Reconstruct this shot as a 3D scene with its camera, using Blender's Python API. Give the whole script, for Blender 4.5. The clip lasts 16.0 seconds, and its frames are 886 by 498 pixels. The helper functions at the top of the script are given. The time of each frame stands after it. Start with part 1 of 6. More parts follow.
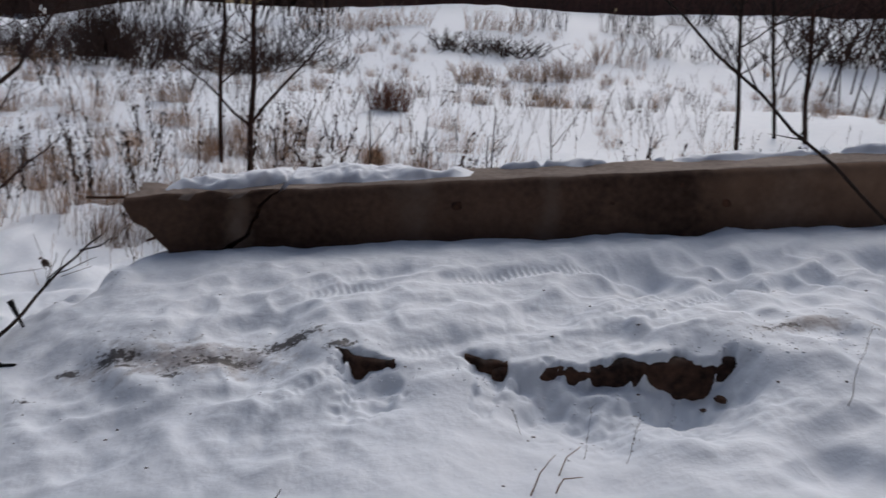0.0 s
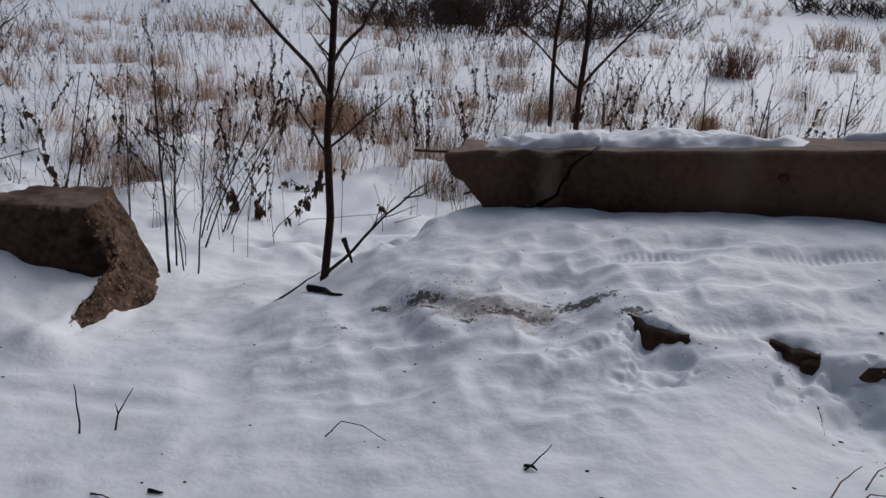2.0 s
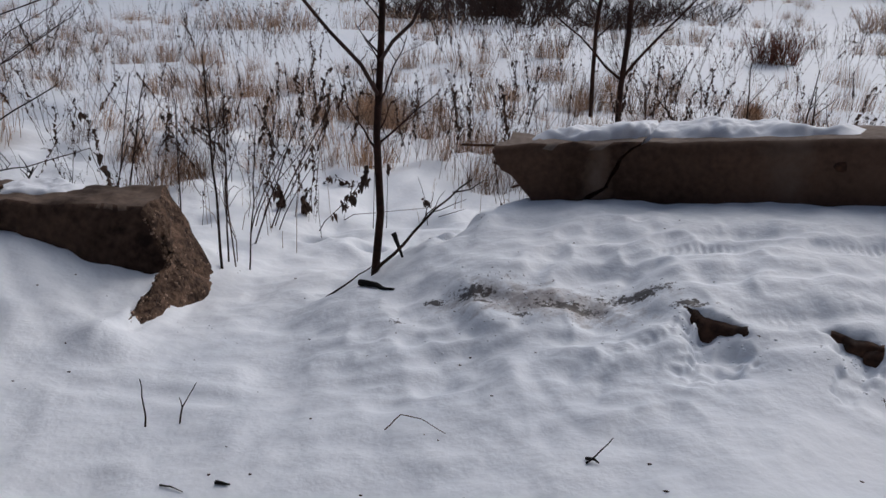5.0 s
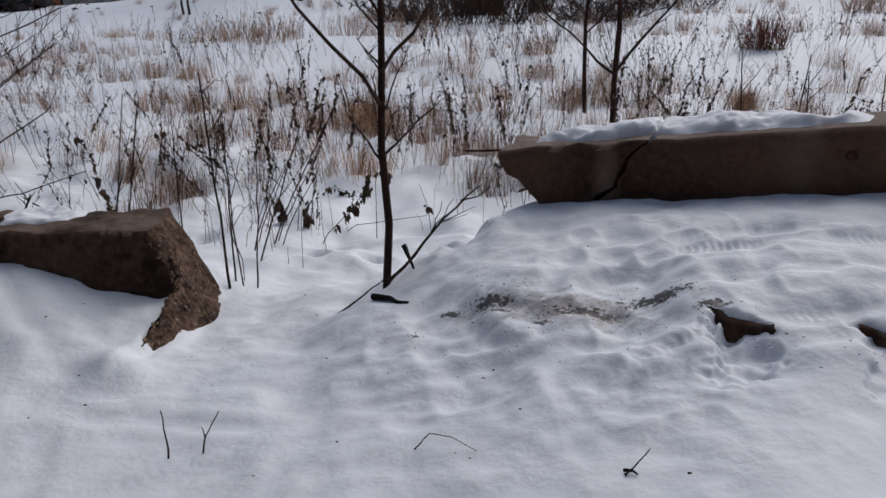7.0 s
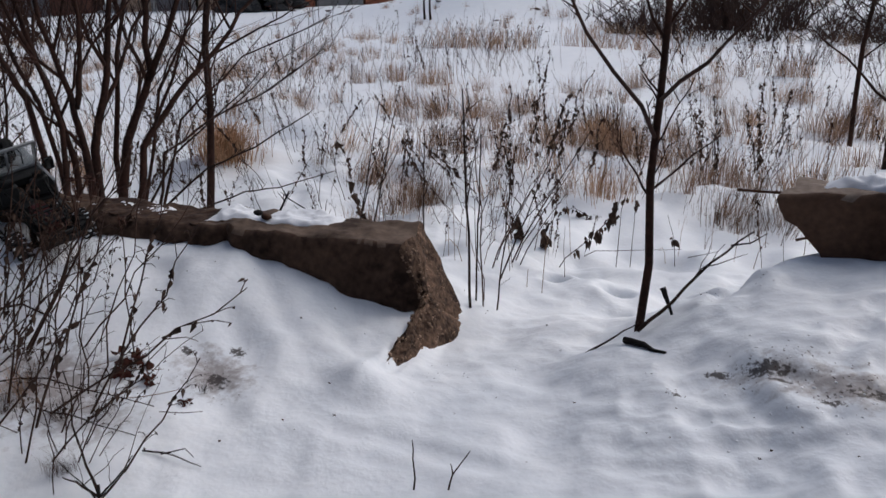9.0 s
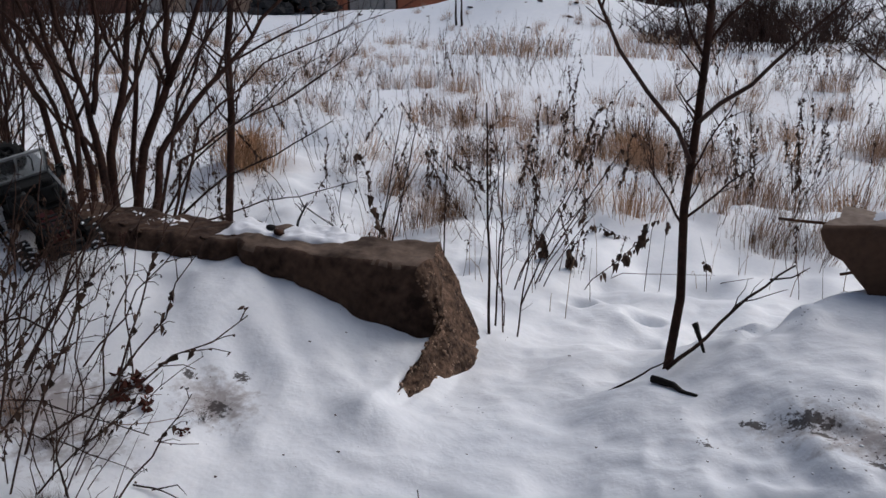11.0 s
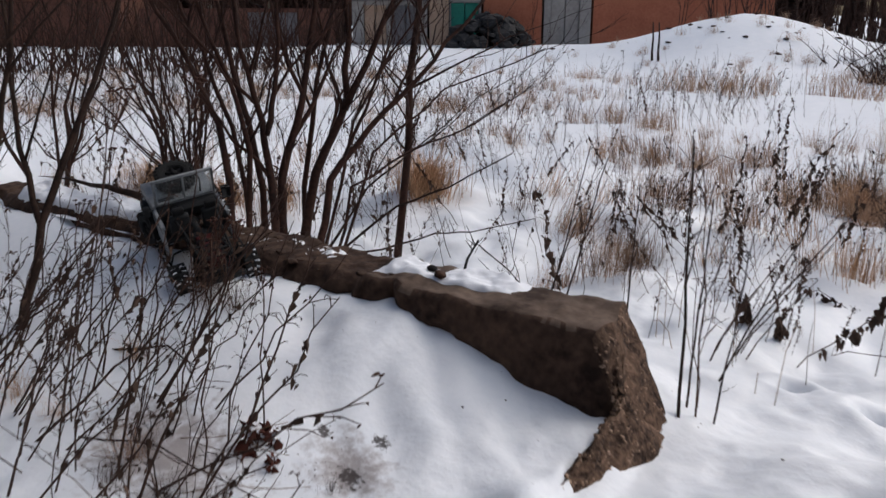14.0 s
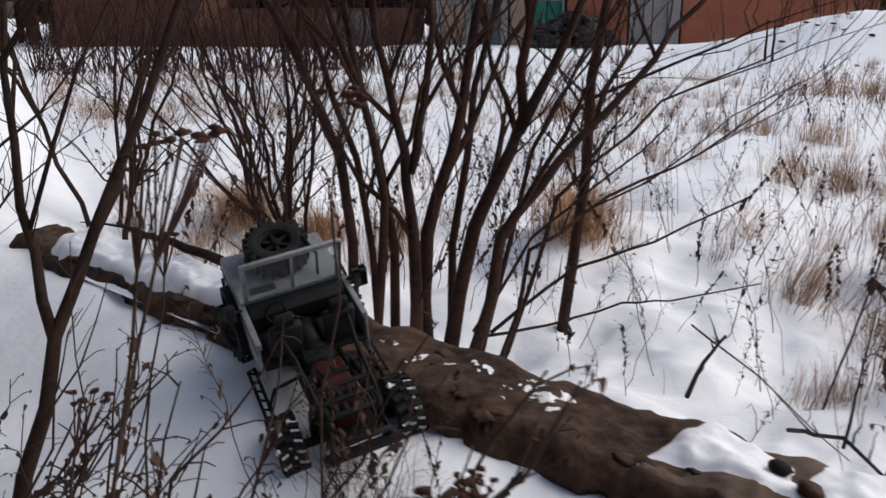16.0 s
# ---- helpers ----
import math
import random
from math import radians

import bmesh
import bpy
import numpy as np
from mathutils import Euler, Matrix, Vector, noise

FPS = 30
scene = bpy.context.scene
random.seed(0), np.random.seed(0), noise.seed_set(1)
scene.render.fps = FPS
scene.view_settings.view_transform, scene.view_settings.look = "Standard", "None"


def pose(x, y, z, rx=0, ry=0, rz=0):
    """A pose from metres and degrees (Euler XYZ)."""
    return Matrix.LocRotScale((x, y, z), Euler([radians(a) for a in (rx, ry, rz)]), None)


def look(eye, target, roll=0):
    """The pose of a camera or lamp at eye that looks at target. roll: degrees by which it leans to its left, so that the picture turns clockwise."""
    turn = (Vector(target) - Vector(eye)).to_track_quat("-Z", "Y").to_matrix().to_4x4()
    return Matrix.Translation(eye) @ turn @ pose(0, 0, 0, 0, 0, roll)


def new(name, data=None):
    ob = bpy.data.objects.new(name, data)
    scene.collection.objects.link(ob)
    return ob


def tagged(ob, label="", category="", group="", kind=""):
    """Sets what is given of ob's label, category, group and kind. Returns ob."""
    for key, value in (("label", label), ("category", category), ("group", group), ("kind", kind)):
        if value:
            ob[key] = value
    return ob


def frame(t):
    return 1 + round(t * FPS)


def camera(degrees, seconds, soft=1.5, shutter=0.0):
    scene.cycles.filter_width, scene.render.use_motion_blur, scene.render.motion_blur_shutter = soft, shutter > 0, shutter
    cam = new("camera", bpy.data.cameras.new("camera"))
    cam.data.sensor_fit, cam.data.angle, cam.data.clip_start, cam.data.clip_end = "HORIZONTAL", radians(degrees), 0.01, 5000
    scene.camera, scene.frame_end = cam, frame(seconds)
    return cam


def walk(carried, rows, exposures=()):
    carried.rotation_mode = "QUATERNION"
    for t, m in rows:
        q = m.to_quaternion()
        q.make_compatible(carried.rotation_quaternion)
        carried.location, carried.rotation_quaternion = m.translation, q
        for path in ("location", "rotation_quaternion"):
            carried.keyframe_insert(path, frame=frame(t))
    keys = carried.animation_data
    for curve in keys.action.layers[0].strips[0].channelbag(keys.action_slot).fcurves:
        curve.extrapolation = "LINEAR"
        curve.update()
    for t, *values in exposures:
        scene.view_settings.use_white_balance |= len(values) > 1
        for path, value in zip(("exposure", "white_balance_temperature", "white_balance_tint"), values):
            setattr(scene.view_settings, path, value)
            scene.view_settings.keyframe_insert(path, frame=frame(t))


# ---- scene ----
from mathutils.bvhtree import BVHTree

cam = camera(57.7, 16.0, shutter=0.4)
PATH = [
    (0, (0.038, 0.012, 0.812), (0.043, 1.935, 0.266), 4.5),
    (0.5, (0.04, 0.0, 0.823), (-0.203, 1.897, 0.237), 4.4),
    (1, (0.045, -0.003, 0.816), (-0.556, 1.8, 0.195), 2.1),
    (1.5, (0.086, 0.017, 0.799), (-0.656, 1.757, 0.15), 2.0),
    (2, (0.085, 0.041, 0.793), (-0.672, 1.768, 0.128), 2.3),
    (2.5, (0.084, 0.032, 0.794), (-0.672, 1.75, 0.104), 2.2),
    (3, (0.086, 0.035, 0.795), (-0.668, 1.75, 0.096), 2.2),
    (3.5, (0.081, 0.033, 0.796), (-0.686, 1.743, 0.099), 2.1),
    (4, (0.075, 0.026, 0.798), (-0.718, 1.727, 0.107), 1.8),
    (4.5, (0.066, 0.019, 0.798), (-0.762, 1.705, 0.112), 1.4),
    (7, (0.005, 0.027, 0.814), (-0.817, 1.717, 0.129), -2.1),
    (7.5, (-0.016, 0.022, 0.829), (-1.069, 1.583, 0.156), -1.1),
    (8, (-0.026, 0.027, 0.83), (-1.248, 1.467, 0.173), -1.7),
    (8.5, (-0.057, 0.036, 0.82), (-1.31, 1.45, 0.166), -1.3),
    (9, (-0.155, 0.056, 0.843), (-1.403, 1.475, 0.189), -1.2),
    (9.2, (-0.176, 0.081, 0.847), (-1.427, 1.498, 0.192), -0.9),
    (11.5, (-0.221, 0.16, 0.851), (-1.54, 1.523, 0.217), -0.4),
    (12, (-0.223, 0.164, 0.853), (-1.568, 1.504, 0.225), -0.2),
    (12.5, (-0.228, 0.179, 0.867), (-1.621, 1.472, 0.246), 0.7),
    (13, (-0.255, 0.19, 0.874), (-1.781, 1.339, 0.281), -0.0),
    (13.5, (-0.294, 0.236, 0.858), (-1.892, 1.298, 0.293), -0.3),
    (14, (-0.438, 0.361, 0.799), (-2.038, 1.422, 0.236), -0.0),
    (14.5, (-0.752, 0.452, 0.825), (-2.353, 1.516, 0.274), -0.1),
    (15, (-1.03, 0.538, 0.813), (-2.636, 1.592, 0.255), -0.1),
    (15.5, (-1.274, 0.605, 0.768), (-2.948, 1.553, 0.221), -0.8),
    (16, (-1.469, 0.595, 0.739), (-3.155, 1.512, 0.178), -0.2),
]
walk(cam, [(t, look(eye, target, roll)) for t, eye, target, roll in PATH], exposures=[(0.0, -0.15, 6210, 10), (0.5, -0.20, 6220, 10), (2.5, -0.24, 6220, 10), (4.5, -0.15, 6220, 10), (7.0, -0.15, 6220, 10), (9.0, 0.04, 6260, 10), (12.0, 0.02, 6250, 10), (13.5, 0.17, 6350, 10), (16.0, 0.44, 6500, 10)])

# ---- world and light: an overcast winter afternoon ----
SUN_ELEVATION, SUN_ROTATION = radians(44), radians(15)
world = bpy.data.worlds.new("overcast_sky")
scene.world = world
world.use_nodes = True
wn = world.node_tree
sky = wn.nodes.new("ShaderNodeTexSky")
sky.sky_type, sky.sun_disc = "NISHITA", False
sky.sun_elevation, sky.sun_rotation = SUN_ELEVATION, SUN_ROTATION
sky.dust_density, sky.air_density = 4.0, 1.0
pale = wn.nodes.new("ShaderNodeHueSaturation")
pale.inputs["Saturation"].default_value = 0.95
wn.links.new(sky.outputs["Color"], pale.inputs["Color"])
wn.links.new(pale.outputs["Color"], wn.nodes["Background"].inputs["Color"])
wn.nodes["Background"].inputs["Strength"].default_value = 0.088
sun = new("sun", bpy.data.lights.new("sun", "SUN"))
sun.data.energy, sun.data.angle, sun.data.color = 1.02, radians(70), (1.0, 0.985, 0.97)
sun.matrix_world = look((0, 0, 20), Vector((0, 0, 20)) - 20 * Vector((math.sin(SUN_ROTATION) * math.cos(SUN_ELEVATION), math.cos(SUN_ROTATION) * math.cos(SUN_ELEVATION), math.sin(SUN_ELEVATION))))


# ---- materials ----
def material(name, color, other=None, rough=0.7, scale=8.0, metal=0.0, bump=0.3, fine=60.0, spread=(0.35, 0.65), random_value=0.0, depth=0.004, grain=0.45):
    """A surface of two colours mixed by coarse and fine noise, with a fine relief."""
    m = bpy.data.materials.new(name)
    m.use_nodes = True
    n, l = m.node_tree.nodes, m.node_tree.links
    b = n["Principled BSDF"]
    b.inputs["Roughness"].default_value, b.inputs["Metallic"].default_value = rough, metal
    b.inputs["Specular IOR Level"].default_value = 0.2 if rough > 0.6 else 0.5
    tc = n.new("ShaderNodeTexCoord")
    big, small = n.new("ShaderNodeTexNoise"), n.new("ShaderNodeTexNoise")
    big.inputs["Scale"].default_value, big.inputs["Detail"].default_value = scale, 5.0
    small.inputs["Scale"].default_value, small.inputs["Detail"].default_value = fine, 4.0
    l.new(tc.outputs["Object"], big.inputs["Vector"])
    l.new(tc.outputs["Object"], small.inputs["Vector"])
    add = n.new("ShaderNodeMath")
    add.operation, add.inputs[1].default_value = "MULTIPLY_ADD", grain
    l.new(small.outputs["Fac"], add.inputs[0])
    half = n.new("ShaderNodeMath")
    half.operation, half.inputs[1].default_value = "MULTIPLY", 1 - grain
    l.new(big.outputs["Fac"], half.inputs[0])
    l.new(half.outputs[0], add.inputs[2])
    ramp = n.new("ShaderNodeValToRGB")
    ramp.color_ramp.elements[0].position, ramp.color_ramp.elements[1].position = spread
    ramp.color_ramp.elements[0].color = (*color, 1)
    ramp.color_ramp.elements[1].color = (*(other or color), 1)
    l.new(add.outputs[0], ramp.inputs["Fac"])
    out = ramp.outputs["Color"]
    if random_value:
        info, hsv, rng = n.new("ShaderNodeNewGeometry"), n.new("ShaderNodeHueSaturation"), n.new("ShaderNodeMapRange")
        rng.inputs["To Min"].default_value, rng.inputs["To Max"].default_value = 1 - random_value, 1 + random_value
        l.new(info.outputs["Random Per Island"], rng.inputs["Value"])
        l.new(rng.outputs["Result"], hsv.inputs["Value"])
        l.new(out, hsv.inputs["Color"])
        out = hsv.outputs["Color"]
    l.new(out, b.inputs["Base Color"])
    if bump:
        bp = n.new("ShaderNodeBump")
        bp.inputs["Strength"].default_value, bp.inputs["Distance"].default_value = bump, depth
        l.new(add.outputs[0], bp.inputs["Height"])
        l.new(bp.outputs["Normal"], b.inputs["Normal"])
    return m


SNOW = material("snow", (0.83, 0.855, 0.89), (0.90, 0.915, 0.94), rough=0.6, scale=9.0, fine=55.0, bump=0.55, depth=0.008)
SNOW_CAP = material("snow_cap", (0.82, 0.84, 0.88), (0.90, 0.91, 0.94), rough=0.6, scale=12.0, fine=110.0, bump=0.35, depth=0.005)


def add_patches(m, spots, color, scale, sharp=(0.50, 0.60), peak=0.30):
    """Ragged patches of another colour at given places and sizes: trodden soil, pale concrete, painted shade."""
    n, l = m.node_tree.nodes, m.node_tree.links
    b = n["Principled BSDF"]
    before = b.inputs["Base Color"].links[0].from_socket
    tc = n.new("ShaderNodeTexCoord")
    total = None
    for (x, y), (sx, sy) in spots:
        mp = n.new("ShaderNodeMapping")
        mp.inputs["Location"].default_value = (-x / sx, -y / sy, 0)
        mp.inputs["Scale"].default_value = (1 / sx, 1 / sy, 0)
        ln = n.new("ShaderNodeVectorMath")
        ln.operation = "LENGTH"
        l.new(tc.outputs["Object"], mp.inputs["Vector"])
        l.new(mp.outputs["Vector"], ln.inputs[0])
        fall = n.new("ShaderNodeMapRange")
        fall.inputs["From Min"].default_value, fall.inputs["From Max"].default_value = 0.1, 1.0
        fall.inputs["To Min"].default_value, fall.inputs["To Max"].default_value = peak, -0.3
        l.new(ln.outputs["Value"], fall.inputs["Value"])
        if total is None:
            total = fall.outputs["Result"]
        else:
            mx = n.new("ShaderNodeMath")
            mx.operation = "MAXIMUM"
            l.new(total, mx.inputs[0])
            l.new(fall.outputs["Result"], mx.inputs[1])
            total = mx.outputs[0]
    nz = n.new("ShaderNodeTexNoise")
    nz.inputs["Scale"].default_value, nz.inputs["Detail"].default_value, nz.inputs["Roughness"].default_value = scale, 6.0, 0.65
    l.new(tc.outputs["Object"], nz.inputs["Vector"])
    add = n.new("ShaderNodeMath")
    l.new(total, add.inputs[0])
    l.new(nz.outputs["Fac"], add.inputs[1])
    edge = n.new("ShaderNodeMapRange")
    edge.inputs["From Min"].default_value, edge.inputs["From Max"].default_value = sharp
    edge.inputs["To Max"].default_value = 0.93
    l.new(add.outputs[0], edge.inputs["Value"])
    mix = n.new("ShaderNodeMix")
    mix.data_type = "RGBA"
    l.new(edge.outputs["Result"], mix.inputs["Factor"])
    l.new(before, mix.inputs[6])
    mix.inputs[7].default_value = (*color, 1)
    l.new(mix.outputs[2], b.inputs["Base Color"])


# broad blue-grey tint: the near track's shade put into the snow's colour, with trampling
add_patches(SNOW, (((-0.2, 1.15), (2.6, 0.85)), ((1.2, 1.3), (1.8, 0.9)), ((-2.2, 0.55), (1.0, 0.7))), (0.68, 0.72, 0.78), 5.0, (0.30, 1.05))
add_patches(SNOW, (((-1.90, 0.68), (0.50, 0.26)), ((-1.66, 0.96), (0.20, 0.14)), ((-0.45, 1.49), (0.40, 0.12)), ((0.75, 1.47), (0.20, 0.05))), (0.33, 0.297, 0.290), 34.0, (0.46, 0.76))
add_patches(SNOW, (((-0.570, 1.475), (0.050, 0.030)), ((-0.60, 1.505), (0.11, 0.045)), ((-0.465, 1.435), (0.055, 0.026)), ((-0.39, 1.480), (0.17, 0.048)), ((-0.69, 1.49), (0.06, 0.025)), ((-0.26, 1.535), (0.17, 0.050)), ((-0.735, 1.40), (0.030, 0.016)), ((-1.64, 0.95), (0.09, 0.05)), ((-1.70, 1.05), (0.06, 0.04)), ((-1.79, 0.97), (0.05, 0.03)),
                  ((-0.14, 1.485), (0.09, 0.025)), ((0.70, 1.47), (0.10, 0.03))),
           (0.036, 0.025, 0.021), 85.0, (0.510, 0.590), 0.17)
CONCRETE = material("damp_concrete", (0.042, 0.022, 0.014), (0.140, 0.083, 0.056), rough=0.85, scale=2.4, fine=60.0, bump=0.6, depth=0.004, spread=(0.36, 0.64), grain=0.28)
add_patches(CONCRETE, (((-0.04, 2.05), (0.13, 0.5)), ((-0.50, 2.05), (0.08, 0.5)), ((0.32, 2.05), (0.10, 0.5)), ((0.95, 2.05), (0.20, 0.5))), (0.185, 0.132, 0.100), 7.0, (0.50, 0.85), 0.20)
add_patches(CONCRETE, (((1.85, 2.1), (1.55, 0.8)),), (0.33, 0.200, 0.128), 3.5, (0.30, 0.80), 0.30)
# beam and pile tops: sky light put into paler colours, over drier, worn concrete
PALE_SKYLIT = material("pale_skylit_concrete", (0.115, 0.083, 0.066), (0.27, 0.215, 0.178), rough=0.9, scale=5.0, fine=60.0, bump=0.6, depth=0.004, spread=(0.36, 0.64), grain=0.35)
WORN_SKYLIT = material("worn_skylit_concrete", (0.048, 0.031, 0.023), (0.165, 0.118, 0.090), rough=0.9, scale=7.0, fine=50.0, bump=0.7, depth=0.006, spread=(0.36, 0.66), grain=0.38)
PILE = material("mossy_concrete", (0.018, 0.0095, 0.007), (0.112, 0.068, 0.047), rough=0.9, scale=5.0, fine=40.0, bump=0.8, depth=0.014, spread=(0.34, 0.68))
AGGREGATE = material("broken_concrete", (0.022, 0.012, 0.008), (0.19, 0.118, 0.080), rough=0.9, scale=22.0, fine=80.0, bump=1.0, depth=0.012, spread=(0.40, 0.66))
PEBBLE = material("pale_pebble", (0.13, 0.075, 0.048), (0.36, 0.25, 0.18), rough=0.8, scale=30.0, fine=120.0, bump=0.3, depth=0.002, random_value=0.4)
BARK = material("dark_bark", (0.012, 0.0065, 0.005), (0.042, 0.023, 0.016), rough=0.85, scale=14.0, fine=90.0, bump=0.5, depth=0.002)
BARK_RED = material("brown_bark", (0.013, 0.0055, 0.004), (0.052, 0.022, 0.0145), rough=0.8, scale=10.0, fine=80.0, bump=0.5, depth=0.002)
WEED = material("dry_weed", (0.036, 0.020, 0.015), (0.115, 0.066, 0.045), rough=0.9, scale=6.0, fine=50.0, bump=0.0, random_value=0.35)
STALK = material("dark_weed_stem", (0.028, 0.015, 0.012), (0.080, 0.046, 0.034), rough=0.9, scale=6.0, fine=50.0, bump=0.0, random_value=0.3)
WISP = material("dry_stem", (0.10, 0.058, 0.036), (0.26, 0.165, 0.10), rough=0.9, scale=3.0, fine=30.0, bump=0.0, random_value=0.45)
LEAF = material("withered_leaf", (0.030, 0.019, 0.014), (0.105, 0.064, 0.046), rough=0.9, scale=12.0, fine=60.0, bump=0.0, random_value=0.4)
GRASS = material("dry_grass", (0.32, 0.175, 0.095), (0.52, 0.33, 0.20), rough=0.9, scale=7.0, fine=50.0, bump=0.0, random_value=0.35)
GRASS_DARK = material("brown_grass", (0.27, 0.155, 0.098), (0.48, 0.33, 0.23), rough=0.9, scale=7.0, fine=50.0, bump=0.0, random_value=0.35)
SLAB = material("wet_slab", (0.016, 0.007, 0.0045), (0.095, 0.047, 0.028), rough=0.7, scale=14.0, fine=60.0, bump=0.9, depth=0.012, spread=(0.40, 0.62))
SOIL = material("bare_soil", (0.034, 0.018, 0.012), (0.090, 0.048, 0.032), rough=0.95, scale=14.0, fine=90.0, bump=0.8)
CHAR = material("charred_wood", (0.006, 0.005, 0.005), (0.018, 0.015, 0.013), rough=0.8, scale=20.0, fine=90.0, bump=0.6)
RUST = material("rusty_steel", (0.035, 0.018, 0.012), (0.12, 0.055, 0.030), rough=0.8, scale=20.0, fine=90.0, bump=0.5)


# ---- mesh helpers ----
class Build:
    """Vertices and faces of one mesh in the making."""

    def __init__(self):
        self.v, self.f = [], []

    def add(self, verts, faces):
        k = len(self.v)
        self.v.extend(tuple(p) for p in verts)
        self.f.extend(tuple(i + k for i in q) for q in faces)
        return self

    def tube(self, pts, radii, sides=6, cap=True):
        pts = [Vector(p) for p in pts]
        ring, verts, faces = [], [], []
        side = None
        for i, p in enumerate(pts):
            d = (pts[min(i + 1, len(pts) - 1)] - pts[max(i - 1, 0)]).normalized()
            if side is None:
                side = d.orthogonal().normalized()
            side = (side - d * side.dot(d)).normalized()
            up = d.cross(side)
            r = radii[i] if isinstance(radii, (list, tuple)) else radii
            for k in range(sides):
                a = 2 * math.pi * k / sides
                verts.append(p + r * (math.cos(a) * side + math.sin(a) * up))
        for i in range(len(pts) - 1):
            for k in range(sides):
                k2 = (k + 1) % sides
                faces.append((i * sides + k, i * sides + k2, (i + 1) * sides + k2, (i + 1) * sides + k))
        if cap:
            faces.append(tuple(range(sides - 1, -1, -1)))
            faces.append(tuple((len(pts) - 1) * sides + k for k in range(sides)))
        return self.add(verts, faces)

    def box(self, lo, hi, bevel=0.0, m=None):
        """A box with its edges bevelled."""
        bm = bmesh.new()
        bmesh.ops.create_cube(bm, size=1.0)
        for v in bm.verts:
            v.co = Vector(((lo[i] + hi[i]) / 2 + v.co[i] * (hi[i] - lo[i]) for i in range(3)))
        if bevel:
            bmesh.ops.bevel(bm, geom=bm.edges[:], offset=bevel, segments=2, affect="EDGES", profile=0.6)
        return self.take(bm, m)

    def take(self, bm, m=None):
        bm.verts.index_update()
        self.add([(m @ v.co) if m else v.co for v in bm.verts], [[v.index for v in f.verts] for f in bm.faces])
        bm.free()
        return self

    def prism(self, outline, y0, y1, bevel=0.0, m=None):
        """An outline in x and z, drawn out from y0 to y1."""
        bm = bmesh.new()
        a = [bm.verts.new((x, y0, z)) for x, z in outline]
        face = bm.faces.new(a)
        top = bmesh.ops.extrude_face_region(bm, geom=[face])
        for v in (g for g in top["geom"] if isinstance(g, bmesh.types.BMVert)):
            v.co.y = y1
        bmesh.ops.recalc_face_normals(bm, faces=bm.faces[:])
        if bevel:
            bmesh.ops.bevel(bm, geom=bm.edges[:], offset=bevel, segments=2, affect="EDGES", profile=0.6)
        return self.take(bm, m)

    def lathe(self, profile, m=None, steps=28):
        """A profile of (radius, y) turned about the y axis."""
        verts, faces, n = [], [], len(profile)
        for i in range(steps):
            a = 2 * math.pi * i / steps
            for r, y in profile:
                p = Vector((r * math.cos(a), y, r * math.sin(a)))
                verts.append((m @ p) if m else p)
        for i in range(steps):
            j = (i + 1) % steps
            for k in range(n - 1):
                faces.append((i * n + k, j * n + k, j * n + k + 1, i * n + k + 1))
        return self.add(verts, faces)

    def blob(self, centre, radius, rng, squash=(1, 1, 1), rough=0.25, detail=1):
        bm = bmesh.new()
        bmesh.ops.create_icosphere(bm, subdivisions=max(1, detail), radius=1.0)
        for v in bm.verts:
            k = radius * (1 + rng.uniform(-rough, rough))
            v.co = Vector(centre) + Vector((v.co.x * k * squash[0], v.co.y * k * squash[1], v.co.z * k * squash[2]))
        return self.take(bm)


def part(name, build, mat, parent=None, label="", smooth=True):
    me = bpy.data.meshes.new(name)
    me.from_pydata(build.v, [], build.f)
    me.materials.append(mat)
    if smooth:
        me.polygons.foreach_set("use_smooth", [True] * len(me.polygons))
    me.update()
    ob = new(name, me)
    ob.parent = parent
    return tagged(ob, label)


def pale_topped(ob, mat, reach=lambda p: True):
    """A second, paler surface on the upper faces: wear, with sky light put into its colour."""
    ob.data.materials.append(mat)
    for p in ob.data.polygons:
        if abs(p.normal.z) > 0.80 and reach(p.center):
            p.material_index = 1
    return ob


def thing(name, label, category, m=None, group="", kind=""):
    ob = new(name)
    ob.empty_display_size = 0.05
    if m is not None:
        ob.matrix_world = m
    return tagged(ob, label, category, group, kind)


# ---- heights of the ground ----
GRID_RNG = np.random.RandomState(5)
TABLE = GRID_RNG.rand(256, 256)


def ripple(x, y, scale, seed=0):
    """Smooth noise from -1 to 1 with cells of the given size."""
    x, y = np.asarray(x, float) / scale + seed * 17.3, np.asarray(y, float) / scale + seed * 9.1
    i, j = np.floor(x).astype(int), np.floor(y).astype(int)
    u, v = x - i, y - j
    u, v = u * u * u * (u * (6 * u - 15) + 10), v * v * v * (v * (6 * v - 15) + 10)
    i0, i1, j0, j1 = i % 256, (i + 1) % 256, j % 256, (j + 1) % 256
    a = TABLE[i0, j0] * (1 - u) + TABLE[i1, j0] * u
    b = TABLE[i0, j1] * (1 - u) + TABLE[i1, j1] * u
    return 2 * (a * (1 - v) + b * v) - 1


def ease(a, b, t):
    s = np.clip((np.asarray(t, float) - a) / (b - a), 0, 1)
    return s * s * (3 - 2 * s)


def hump(x, y, cx, cy, sx, sy):
    return np.exp(-((x - cx) / sx) ** 2 - ((y - cy) / sy) ** 2)


def bank_edge(x):
    """The line where the track's bank falls to the field."""
    return np.interp(x, [-4.5, -1.62, -1.2, -0.85, -0.6, 3], [0.51, 1.64, 1.74, 1.95, 2.25, 2.3])


